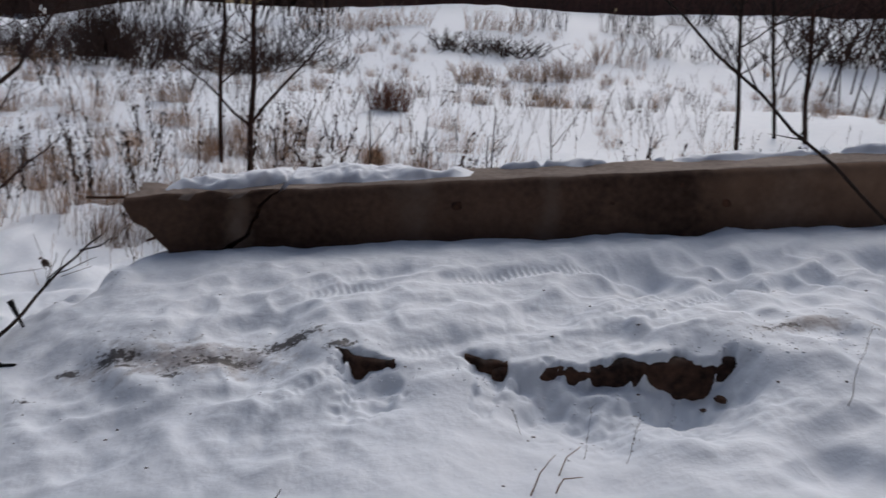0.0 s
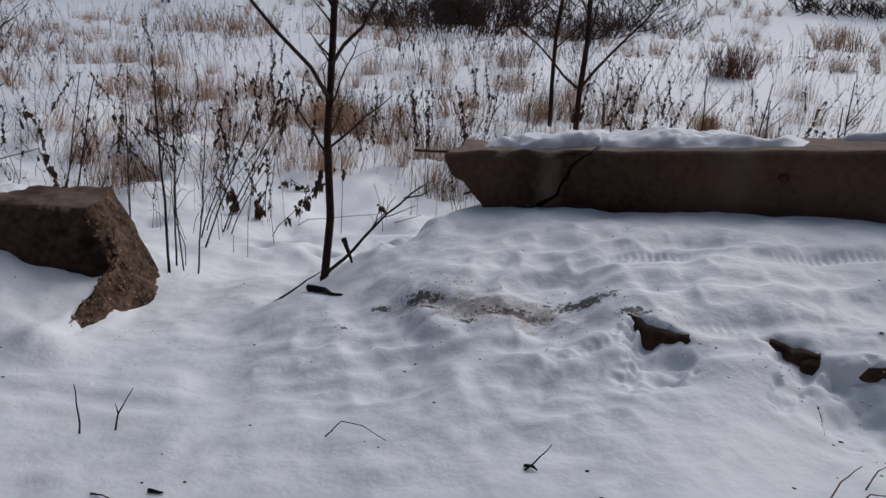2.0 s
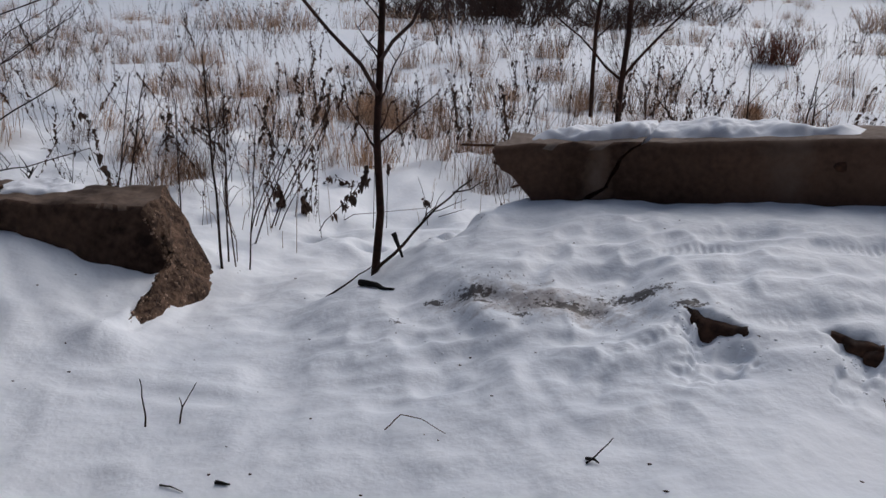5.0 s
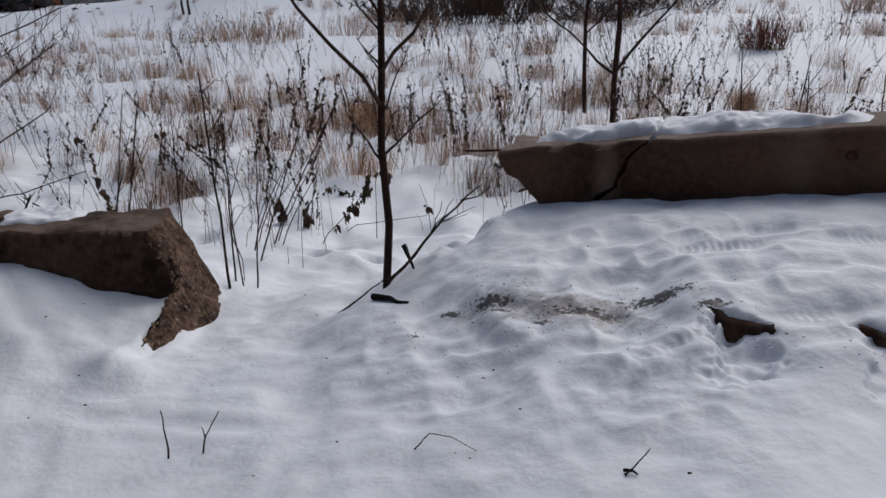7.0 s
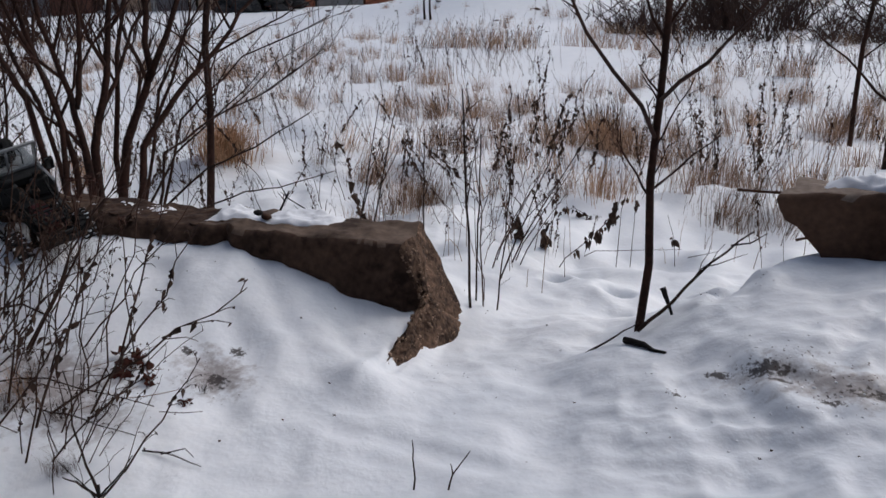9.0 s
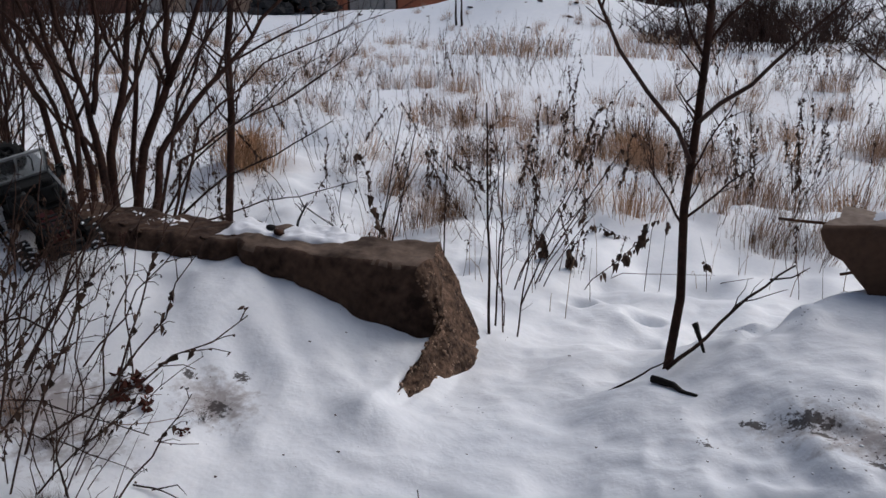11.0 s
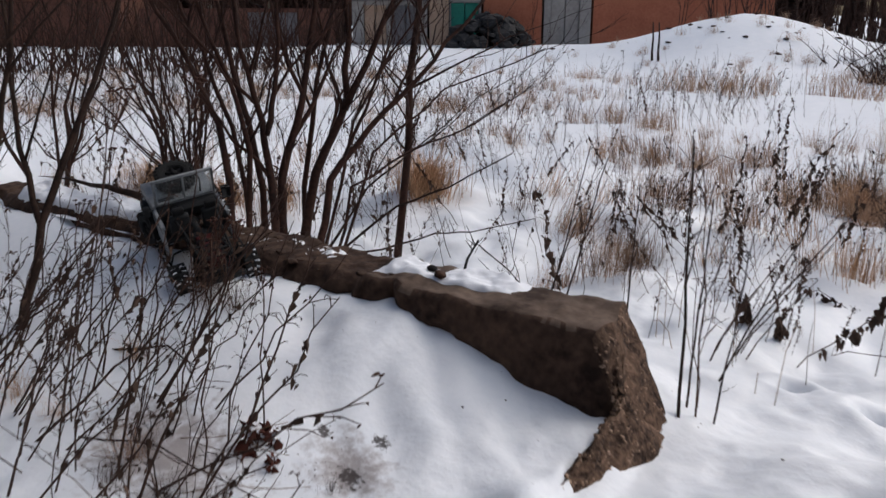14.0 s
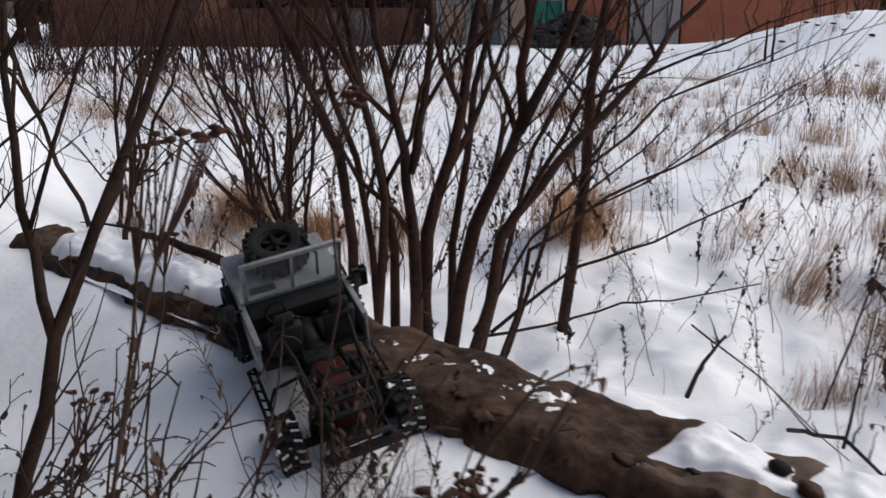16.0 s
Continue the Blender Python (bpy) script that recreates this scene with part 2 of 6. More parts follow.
# wheel marks: from, to, depth, sharpness of the tread
RUTS = (((-0.035, 1.457), (0.80, 1.75), 0.013, 1.0), ((-0.10, 1.36), (0.65, 1.66), 0.014, 1.0), ((-0.30, 1.273), (-0.147, 1.41), 0.011, 0.8), ((-0.85, 1.10), (-0.40, 1.215), 0.006, 0.0), ((-0.95, 1.04), (-0.55, 1.11), 0.006, 0.0),
        ((-0.45, 1.73), (0.0, 1.85), 0.007, 0.4), ((-0.25, 1.72), (0.40, 1.87), 0.010, 0.9), ((-0.20, 1.56), (0.20, 1.72), 0.011, 0.8), ((-0.50, 1.44), (-0.25, 1.58), 0.010, 0.6), ((-0.85, 1.28), (-0.45, 1.40), 0.006, 0.0),
        ((-1.30, 0.98), (-0.90, 1.06), 0.006, 0.0), ((-0.70, 0.95), (-0.10, 1.10), 0.004, 0.0))


def ruts(x, y):
    z = 0 * x
    for k, ((x0, y0), (x1, y1), depth, crisp) in enumerate(RUTS):
        span = math.hypot(x1 - x0, y1 - y0)
        ux, uy = (x1 - x0) / span, (y1 - y0) / span
        s = (x - x0) * ux + (y - y0) * uy
        w = (y - y0) * ux - (x - x0) * uy + 0.012 * ripple(s, 0 * y + k, 0.16, 13)
        on = ease(-0.08, 0.06, s) * ease(-0.08, 0.06, span - s) * np.clip(0.75 + 0.9 * ripple(x, y, 0.22, 12), 0, 1)
        tread = crisp * np.clip(0.5 + 1.1 * np.sin(2 * math.pi * (s + 0.35 * abs(w)) / 0.0165), 0, 1) * np.clip(1.6 * ripple(x, y, 0.17, 50) + 0.6 * crisp, 0, 1)
        z = z - on * depth * (np.exp(-(w / 0.021) ** 4) * (0.40 + 0.55 * tread) + 0.35 * np.exp(-(w / 0.045) ** 2))
        z = z + on * 0.40 * depth * np.exp(-((abs(w) - 0.045) / 0.020) ** 2)
    return z


# bared slab edges: middle, half length, line across, slant, depth of the hollow before them
NOTCHES = ((-0.085, 0.074, 1.440, -0.26, 0.030), (0.143, 0.044, 1.462, -0.12, 0.018), (0.408, 0.248, 1.422, -0.10, 0.050))


def scrapes(x, y):
    """Slanting wheel marks up the drift before the pile."""
    z = 0 * x
    for y0, wide, depth in ((0.24, 0.040, 0.014), (0.36, 0.045, 0.018), (0.49, 0.038, 0.019), (0.61, 0.030, 0.012)):
        d = (y - (y0 - 0.42 * x + 0.022 * ripple(x, 0 * y + y0, 0.25, 18))) / wide
        z = z - 0.45 * depth * np.exp(-d ** 2) * ease(-1.25, -1.50, x) * ease(-2.30, -2.05, x) * np.clip(0.75 + 0.6 * ripple(x, y, 0.22, 20), 0.2, 1.2)
    return z


def H(x, y):
    x, y = np.asarray(x, float), np.asarray(y, float)
    near = (1 - ease(3, 8, np.hypot(x + 1, y - 1)))
    track = -0.04 + 0.19 * np.logaddexp(0, (x + 0.95) * 6) / 6
    track = np.minimum(track, 0.30 + 0.05 * (track - 0.30))
    rise = lambda v: (0.15 - 0.13 * ease(-0.3, 0.6, x)) * ease(1.1, 1.95, v) * ease(-1.15, -0.6, x) + 0.026 * ease(-0.55, 0.15, x) * ease(1.72, 2.0, v)
    beside = ease(-0.90, -0.70, x) * (1 - ease(2.6, 3.4, x))
    track = track + rise(y) + (0.245 + 0.113 * x - track - rise(2.05)) * ease(1.60, 2.0, y) * beside
    edge = bank_edge(x)
    s = (x + 1.615) * -0.931 + (y - 1.645) * -0.365
    w = (x + 1.615) * 0.365 + (y - 1.645) * -0.931
    end = -1.385 - 0.38 * (y - 1.21) + 0.010 * ripple(y, 0 * x, 0.05, 19)
    drift = np.interp(s, [-0.05, 0.02, 0.13, 0.22, 0.35, 0.46, 0.56, 0.75, 1.0, 1.3, 1.8, 2.6], [0.045, 0.048, 0.062, 0.092, 0.130, 0.160, 0.155, 0.120, 0.130, 0.150, 0.135, 0.160])
    mound = drift * np.exp(-(np.maximum(w - 0.16, 0) / (0.36 + 0.10 * ripple(s, 0 * y, 0.5, 55))) ** 2) * (1 - ease(end - 0.02, end + 0.025, x))
    mound = mound - (0.06 * hump(x, y, -1.40, 1.56, 0.16, 0.24) + 0.02 * hump(x, y, -1.2, 1.6, 0.2, 0.2)) * ease(end - 0.01, end + 0.08, x) + 0.035 * hump(x, y, -1.36, 1.15, 0.09, 0.07)
    ledge = -0.05 * (1 - ease(1.30, 1.42, y + 0.05 * ripple(x, y, 0.2, 14))) * ease(0.0, 0.30, x) * (1 - 0.8 * ease(0.66, 0.9, x))
    for cx, wide, y0, slope, depth in NOTCHES:
        brink = y0 + slope * (x - cx) + 0.014 * ripple(x, y, 0.045, 3) + 0.012 * ripple(x, y, 0.12, 21) + 0.012 * ripple(x, y, 0.022, 27) + 0.006 * ripple(x, y, 0.011, 64)
        ledge = ledge - (depth * (0.95 + 0.25 * ripple(x, y, 0.11, 23)) + min(depth, 0.03) * (0.35 * ripple(x, y, 0.045, 25) + 0.22 * ripple(x, y, 0.02, 26) + 0.10 * ripple(x, y, 0.011, 66))) * (1 - ease(0.45, 1.0, abs(x - cx) / wide + min(1.0, 0.045 / wide) * (0.55 * ripple(x, y, 0.08, 22) + 0.35 * ripple(x, y, 0.03, 26) + 0.2 * ripple(x, y, 0.013, 65)))) * (1 - ease(brink - 0.010, brink + 0.012, y)) * ease(brink - 0.20 - 1.2 * depth, brink - 0.03, y)
    track = track - 0.010 * np.exp(-((x - end - 0.022) / 0.016) ** 2) * ease(1.16, 1.24, y) * (1 - ease(1.46, 1.56, y)) + mound + ledge
    r = np.hypot(x, y)
    field = -0.20 + 0.06 * ripple(x, y, 1.6, 1) + 0.03 * ripple(x, y, 0.5, 2) - 0.40 * ease(9, 30, r) + 0.12 * ripple(x, y, 6.0, 8) * ease(4, 10, r)
    field = field + 1.15 * hump(x, y, -12.2, 16.2, 2.6, 2.2) + 0.45 * hump(x, y, -16.0, 14.0, 4.0, 2.0) + 0.35 * hump(x, y, 4.5, 9.0, 2.5, 2.0) + (1.3 * ease(-15, -8, x + 0.25 * (y - 22)) + 0.74 * ease(-7, 3, x) + 0.34 * ease(3, 14, x)) * ease(12, 27, y)
    drop = ease(edge - 0.10, edge + 0.45, y)
    z = track * (1 - drop) + field * drop
    z = z - 0.12 * hump(x, y, -1.53, 2.19, 0.050, 0.055) ** 2 - 0.14 * hump(x, y, -1.31, 2.2, 0.062, 0.06) ** 2 - 0.04 * hump(x, y, -0.83, 1.90, 0.03, 0.10) + 0.03 * hump(x, y, -1.31, 2.2, 0.14, 0.12) + 0.02 * hump(x, y, -1.53, 2.19, 0.12, 0.11)
    trodden = np.clip(0.45 + 1.1 * ripple(x, y, 0.55, 15), 0.1, 1.0) * (0.38 + 0.62 * ease(-1.1, -0.45, x)) * (0.70 + 0.30 * ease(1.05, 1.40, y))
    clods = np.clip(ripple(x, y, 0.30, 28) + 0.15, 0, 1) * (0.15 + 0.85 * ease(-1.0, -0.4, x) * ease(1.1, 1.4, y))
    u, v = 0.8 * x + 0.6 * y, -0.6 * x + 0.8 * y
    dents = np.clip(ripple(v, u, 0.17, 51) - 0.15, 0, 1) * (1 - hump(x, y, -1.42, 1.30, 0.22, 0.25))
    lumps = 0.012 * ripple(u, v, 0.36, 4) - 0.026 * dents ** 1.2 + trodden * (0.011 * ripple(v, u, 0.11, 5) + 0.012 * (0.4 - abs(ripple(u, v * 0.9, 0.085, 16))) + 0.0055 * ripple(x, y, 0.042, 6))
    lumps = lumps + 0.009 * ripple(x * 1.1, y * 0.85, 0.19, 60) + 0.006 * ripple(x * 1.1, y * 0.8, 0.10, 61) + 0.0035 * ripple(u, v, 0.055, 62)
    lumps = lumps + clods * (0.012 * np.clip(ripple(x, y, 0.048, 29), 0, 1) ** 0.8 + 0.006 * np.clip(ripple(x, y, 0.022, 17), 0, 1)) + 0.0022 * ripple(u, v, 0.028, 63) * trodden
    lumps = lumps + drop * (0.045 * ripple(x, y, 0.42, 32) + 0.022 * ripple(x, y, 0.17, 33))
    lumps = lumps + (0.022 * ripple(x, y, 0.12, 34) + 0.013 * ripple(x, y, 0.05, 35)) * hump(x, y, -0.85, 1.98, 0.34, 0.30) * (1 + 0.8 * drop)
    rough = 1 + 0.9 * ease(0.1, 0.5, x) * (1 - drop)
    calm = (1 + 0.15 * drop) * (1 - 0.65 * ease(1.84, 2.0, y) * beside * (1 - drop))
    return z + near * (lumps * rough * calm * (0.7 + 0.3 * ease(1.0, 1.4, y)) + (ruts(x, y) + scrapes(x, y)) * (1 - drop))


def ground_at(x, y):
    return float(H(x, y))


def stretch(knots, far, ratio=1.07):
    """Even steps between knots of (place, step), growing ones beyond, out to far on both sides."""
    mid = []
    for (a, step), (b, _) in zip(knots, knots[1:]):
        n = round((b - a) / step)
        mid += [a + (b - a) * i / n for i in range(n)]
    mid.append(knots[-1][0])
    up, d, p = [], knots[-2][1], knots[-1][0]
    while p < far:
        d = d * ratio
        p += d
        up.append(p)
    down, d, p = [], knots[0][1], knots[0][0]
    while p > -far:
        d = d * ratio
        p -= d
        down.append(p)
    return np.array(down[::-1] + mid + up)


gx = stretch([(-3.2, 0.0100), (-0.95, 0.0060), (-0.5, 0.0040), (0.9, 0.010), (1.3, 0.010)], 400, 1.06)
gy = stretch([(0.40, 0.0095), (1.0, 0.0055), (1.9, 0.0100), (2.5, 0.0100)], 400, 1.06)
XX, YY = np.meshgrid(gx, gy, indexing="ij")
ZZ = H(XX, YY)
nx, ny = XX.shape
idx = np.arange(nx * ny).reshape(nx, ny)
me = bpy.data.meshes.new("ground")
me.from_pydata(np.stack([XX, YY, ZZ], -1).reshape(-1, 3).tolist(), [], np.stack([idx[:-1, :-1], idx[1:, :-1], idx[1:, 1:], idx[:-1, 1:]], -1).reshape(-1, 4).tolist())
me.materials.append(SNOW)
me.polygons.foreach_set("use_smooth", [True] * len(me.polygons))
tagged(new("ground", me), "trampled snow over a track, a bank and a weedy field", "snow", kind="structure")


# ---- the two concrete members ----
def loft(build, origin, e1, e2, e3, rings, rough, seed, cap=(True, True), grain=0.07):
    """Rings of (along, [(across, up, shift)...]) joined into a rough solid."""
    n = len(rings[0][1])
    verts = []
    for s, sec in rings:
        for w, h, shift in sec:
            p = origin + e1 * (s + shift) + e2 * w + e3 * h
            q = p / grain
            p = p + rough * noise.noise_vector(q + Vector((seed, 0, 0))) + 0.5 * rough * noise.noise_vector(q * 2.7 + Vector((0, seed, 0)))
            verts.append(p)
    faces = [(i * n + k, i * n + (k + 1) % n, (i + 1) * n + (k + 1) % n, (i + 1) * n + k) for i in range(len(rings) - 1) for k in range(n)]
    build.add(verts, faces)
    for on, i in zip(cap, (0, len(rings) - 1)):
        if on:
            ring = verts[i * n:(i + 1) * n]
            c = sum(ring, Vector()) / n
            inner = [c + (p - c) * 0.55 + rough * 1.6 * noise.noise_vector(p / 0.04) for p in ring]
            fan = [(k, (k + 1) % n, n + (k + 1) % n, n + k) for k in range(n)] + [(n + k, n + (k + 1) % n, 2 * n) for k in range(n)]
            build.add(ring + inner + [c + rough * noise.noise_vector(c * 30)], fan)
    return build


def section(corners, counts, shift=lambda w, h: 0.0, bevel=0.014):
    """Points along a polygon with cut corners, so many to each edge."""
    cut = []
    for i, c in enumerate(corners):
        a, b, c = Vector(corners[i - 1]), Vector(corners[(i + 1) % len(corners)]), Vector(c)
        cut += [c + (a - c).normalized() * bevel, c + (b - c).normalized() * bevel]
    out = []
    for i, p in enumerate(cut):
        q = cut[(i + 1) % len(cut)]
        k = counts[i // 2] if i % 2 else 1
        out += [p.lerp(q, j / k) for j in range(k)]
    return [(p.x, p.y, shift(p.x, p.y)) for p in out]


def beam():
    o = Vector((-0.80, 2.045, 0.305))
    e1 = Vector((1.953, 0.065, 0.235)).normalized()
    e2 = Vector((-e1.y, e1.x, 0)).normalized()
    e3 = e1.cross(e2).normalized()
    ob = thing("concrete_beam", "long damp brown concrete beam with a cracked end lying on the bank", "concrete beam")
    corners = [(0, -0.26), (0, 0), (0.20, 0), (0.20, -0.26)]
    slant = lambda w, h: 0.95 * h + 0.012 * math.sin(41 * h + 9 * w) + 0.007 * math.sin(97 * h + 1)
    rings = []
    for i in range(12):
        t = i / 11
        shift = (lambda w, h, t=t: (1 - t) * (-0.55 * h - 0.012 + 0.02 * math.sin(30 * h)) + t * slant(w, h))
        rings.append((0.015 + t * 0.385, section(corners, (9, 7, 9, 4), shift)))
    end = loft(Build(), o, e1, e2, e3, rings, 0.011, 1.0, grain=0.05)
    pale_topped(part("broken_end", end, CONCRETE, ob), PALE_SKYLIT, lambda p: (p - o).dot(e3) > -0.03)
    rings = []
    for i in range(90):
        t = i / 89
        shift = (lambda w, h, t=t: max(0.0, 1 - t * 12) * slant(w, h))
        rings.append((0.413 + t * 2.9, section(corners, (9, 7, 9, 4), shift)))
    main = loft(Build(), o, e1, e2, e3, rings, 0.004, 3.0)
    pale_topped(part("main_length", main, CONCRETE, ob), PALE_SKYLIT, lambda p: (p - o).dot(e3) > -0.03)
    # dark filler added so the crack looks shaded, with no snow showing through
    crack_filler = [(0.20 + 0.04 * i, section([(0.025, -0.24), (0.025, -0.03), (0.17, -0.03), (0.17, -0.24)], (4, 4, 4, 4))) for i in range(11)]
    part("crack_filler", loft(Build(), o, e1, e2, e3, crack_filler, 0.004, 4.0), SLAB, ob, "dark filler added inside the crack to stand for its shade")
    for s, h, r in ((0.87, -0.062, 0.013), (1.28, -0.075, 0.006), (1.46, -0.035, 0.011), (1.58, -0.09, 0.012)):
        b = Build()
        b.blob(o + e1 * s + e2 * 0.001 + e3 * h, r, random.Random(int(s * 100)), squash=(1.15, 0.35, 1.0), rough=0.15, detail=2)
        part("rust_plug", b, RUST, ob)
    for h, out, up in ((-0.01, 0.09, 0.006), (-0.10, 0.0, -0.03)):
        a = o + e1 * (0.06 - 0.6 * h) + e3 * h + e2 * 0.05
        part("rebar", Build().tube([a, a - e1 * (out + 0.04) + e3 * up * 0.5, a - e1 * (out + 0.09) + e3 * up], 0.004, 6), RUST, ob)
    return o, e1, e2, e3, Build().add(end.v, end.f).add(main.v, main.f)


def surface_of(build):
    return BVHTree.FromPolygons([Vector(v) for v in build.v], build.f)


def sheet_of_snow(name, top, o, e1, e2, s0, s1, w0, w1, thick, seed, label, cut, patch=0.05, step=0.0055, kind="", taper=0.06):
    """Thin ragged snow that follows the surface under it and gives out where the patches end."""
    m, n, verts, faces = int((s1 - s0) / step), int((w1 - w0) / step), [], []
    for i in range(m + 1):
        for j in range(n + 1):
            a, w = s0 + (s1 - s0) * i / m, w0 + (w1 - w0) * j / n
            p = o + e1 * a + e2 * w
            hit = top.ray_cast(Vector((p.x, p.y, 1.0)), Vector((0, 0, -1)))[0]
            if hit and hit.z < o.z + e1.z * a - 0.045:
                hit = None
            z = hit.z if hit else o.z + e1.z * a - 0.06
            brink = 0.020 * (1 + float(ripple(a, 0.0, 0.14, seed + 3))) + 0.008 * (1 + float(ripple(a, 0.0, 0.04, seed + 4)))
            rim = min(1.0, min(i, m - i) * step / taper) * max(0.0, min(1.0, (min((n - j) * step, j * step) - brink) / 0.035))
            f = 0.5 + 0.34 * float(ripple(a, w, patch * 2.4, seed)) + 0.26 * float(ripple(a, w, patch, seed + 1)) + 0.16 * float(ripple(a, w, patch * 0.35, seed + 2)) - 0.6 * (1 - rim) ** 2
            h = thick * (1 - math.exp(-6 * (f - cut))) if f > cut else 0.08 * (f - cut)
            h = min(thick, h) * (1 - (1 - rim) ** 3) * (0.72 + 0.42 * float(ripple(a, w, 0.11, seed + 5)) + 0.20 * float(ripple(a, w, 0.035, seed + 6)) + 0.10 * float(ripple(a, w, 0.015, seed + 7))) if h > 0 else h
            verts.append(Vector((p.x, p.y, z + h - 0.0012 if hit else z)))
    for i in range(m):
        for j in range(n):
            k = i * (n + 1) + j
            faces.append((k, k + 1, k + n + 2, k + n + 1))
    return tagged(part(name, Build().add(verts, faces), SNOW_CAP), label, "snow", kind=kind)


bo, b1, b2, b3, beam_mesh = beam()
beam_top = surface_of(beam_mesh)
sheet_of_snow("snow_cap", beam_top, bo, b1, b2, 0.03, 0.93, 0.034, 0.225, 0.036, 11, "uneven pad of white snow lying on the concrete beam", 0.02, 0.08, 0.0048, taper=0.20)
sheet_of_snow("snow_cap", beam_top, bo, b1, b2, 0.88, 1.06, 0.03, 0.11, 0.012, 71, "small ragged lump of snow on the bare top of the beam", 0.42, 0.03)
sheet_of_snow("snow_cap", beam_top, bo, b1, b2, 0.86, 1.50, 0.120, 0.225, 0.024, 21, "thin strip of snow along the back of the beam", 0.20, 0.06)
sheet_of_snow("snow_cap", beam_top, bo, b1, b2, 1.46, 3.2, 0.115, 0.225, 0.028, 31, "long strip of snow along the back of the beam", 0.16, 0.07)


def pile():
    o = Vector((-1.615, 1.645, 0.178))
    e1 = Vector((-0.931, -0.365, 0)).normalized()
    e2 = Vector((0.365, -0.931, 0)).normalized()
    e3 = Vector((0, 0, 1))
    ob = thing("concrete_pile", "long weathered brown concrete pile with a broken end, bedded in snow", "concrete pile")
    rings, count = [], 230
    for i in range(count):
        t = i / (count - 1)
        s = t * 2.55
        flare = float(1 - ease(0.0, 0.12, s))
        worn = float(ease(0.58, 0.70, s))
        wide = 0.19 - 0.03 * float(ease(0.3, 0.9, s)) + 0.015 * float(ripple(s, 0, 0.25, 7))
        top = -0.015 * worn + (0.003 + 0.013 * worn) * float(ripple(s, 3, 0.18, 8)) + 0.013 * worn * float(ripple(s, 4, 0.06, 9))
        tail = float(ease(2.1, 2.55, s))
        rear = -0.042 * float(ease(0.50, 0.75, s)) * float(1 - ease(1.3, 1.7, s)) + 0.010 * worn * float(ripple(s, 6, 0.12, 36))
        corners = [(rear, -0.32), (rear, top - 0.012 * tail), (wide, top - 0.012 - 0.012 * tail), (wide + 0.012, -0.19), (wide + 0.03 + 0.28 * flare, -0.212 - 0.02 * (1 - flare)), (wide + 0.03 + 0.31 * flare, -0.32)]
        out = (lambda w, h, f=float(1 - ease(0, 0.14, s)): f * (0.47 * h + 0.11 * abs(w - 0.1)))
        rent = sum(d * math.exp(-((s - c) / r) ** 2) for c, r, d in ((0.56, 0.030, 0.030), (0.70, 0.014, 0.034), (0.86, 0.010, 0.020), (0.95, 0.012, 0.028), (1.22, 0.012, 0.024), (1.75, 0.010, 0.020)))
        ring = []
        for w, h, shift in section(corners, (12, 12, 12, 8, 5, 6), out, 0.012 + 0.012 * worn):
            if w > 0.6 * wide:
                w -= (rent * (0.7 + 0.5 * float(ripple(h, s, 0.05, 37))) + worn * (0.022 * max(0.0, float(ripple(s * 0.5, h, 0.03, 38))) + 0.022 * max(0.0, float(ripple(s, h, 0.09, 39))))) * min(1.0, (w - 0.6 * wide) / (0.3 * wide))
            ring.append((w, h, shift))
        rings.append((s, ring))
    shaft = loft(Build(), o, e1, e2, e3, rings, 0.011, 5.0, cap=(False, True), grain=0.075)
    pale_topped(part("shaft", shaft, PILE, ob), WORN_SKYLIT, lambda p: (p - o).dot(e1) < 0.62 + 0.06 * float(ripple(p.x, p.y, 0.06, 90)))
    face = Build()
    ring = [Vector(p) for p in shaft.v[:len(rings[0][1])]]
    n = len(ring)
    c = sum(ring, Vector()) / n
    layers = [[c + (p - c) * k + e1 * (-0.012 * (1 - k)) + 0.016 * noise.noise_vector(p / 0.035 + Vector((k * 9, 0, 0))) for p in ring] for k in (1.0, 0.85, 0.68, 0.5, 0.3, 0.12)]
    layers[0] = ring
    verts = [p for q in layers for p in q]
    faces = [(a * n + k, a * n + (k + 1) % n, (a + 1) * n + (k + 1) % n, (a + 1) * n + k) for a in range(5) for k in range(n)] + [tuple(5 * n + k for k in range(n))]
    part("broken_face", face.add(verts, faces), AGGREGATE, ob, "rough broken concrete with pebbles showing")
    rng = random.Random(3)
    chips, spans = Build(), [(ring[(k + 1) % n] - ring[k]).length for k in range(n)]
    for _ in range(420):
        k, a, u, v = rng.choices(range(n), spans)[0], rng.randrange(5), rng.random(), rng.random()
        p = layers[a][k].lerp(layers[a][(k + 1) % n], u).lerp(layers[a + 1][k].lerp(layers[a + 1][(k + 1) % n], u), v) + e1 * 0.0015
        chips.blob(p, rng.uniform(0.0015, 0.0048), rng, squash=(1.2, 1.0, 0.9), rough=0.35)
    tagged(part("gravel_crust", chips, PEBBLE, ob, "pale pebbles in the broken face"), kind="stuff")
    bits, top_of = Build(), surface_of(shaft)
    for _ in range(34):
        s, w = rng.uniform(0.5, 2.3), rng.choice((rng.uniform(0.10, 0.19), rng.uniform(0, 0.19)))
        hit = top_of.ray_cast(o + e1 * s + e2 * w + e3, -e3)[0]
        if not hit:
            continue
        bits.blob(hit, rng.uniform(0.006, 0.022), rng, squash=(1.6, 1.1, 0.22), rough=0.4, detail=2)
    tagged(part("crust", bits, PILE, ob, "loose crumbled flakes on the top"), kind="stuff")
    return o, e1, e2, e3, shaft




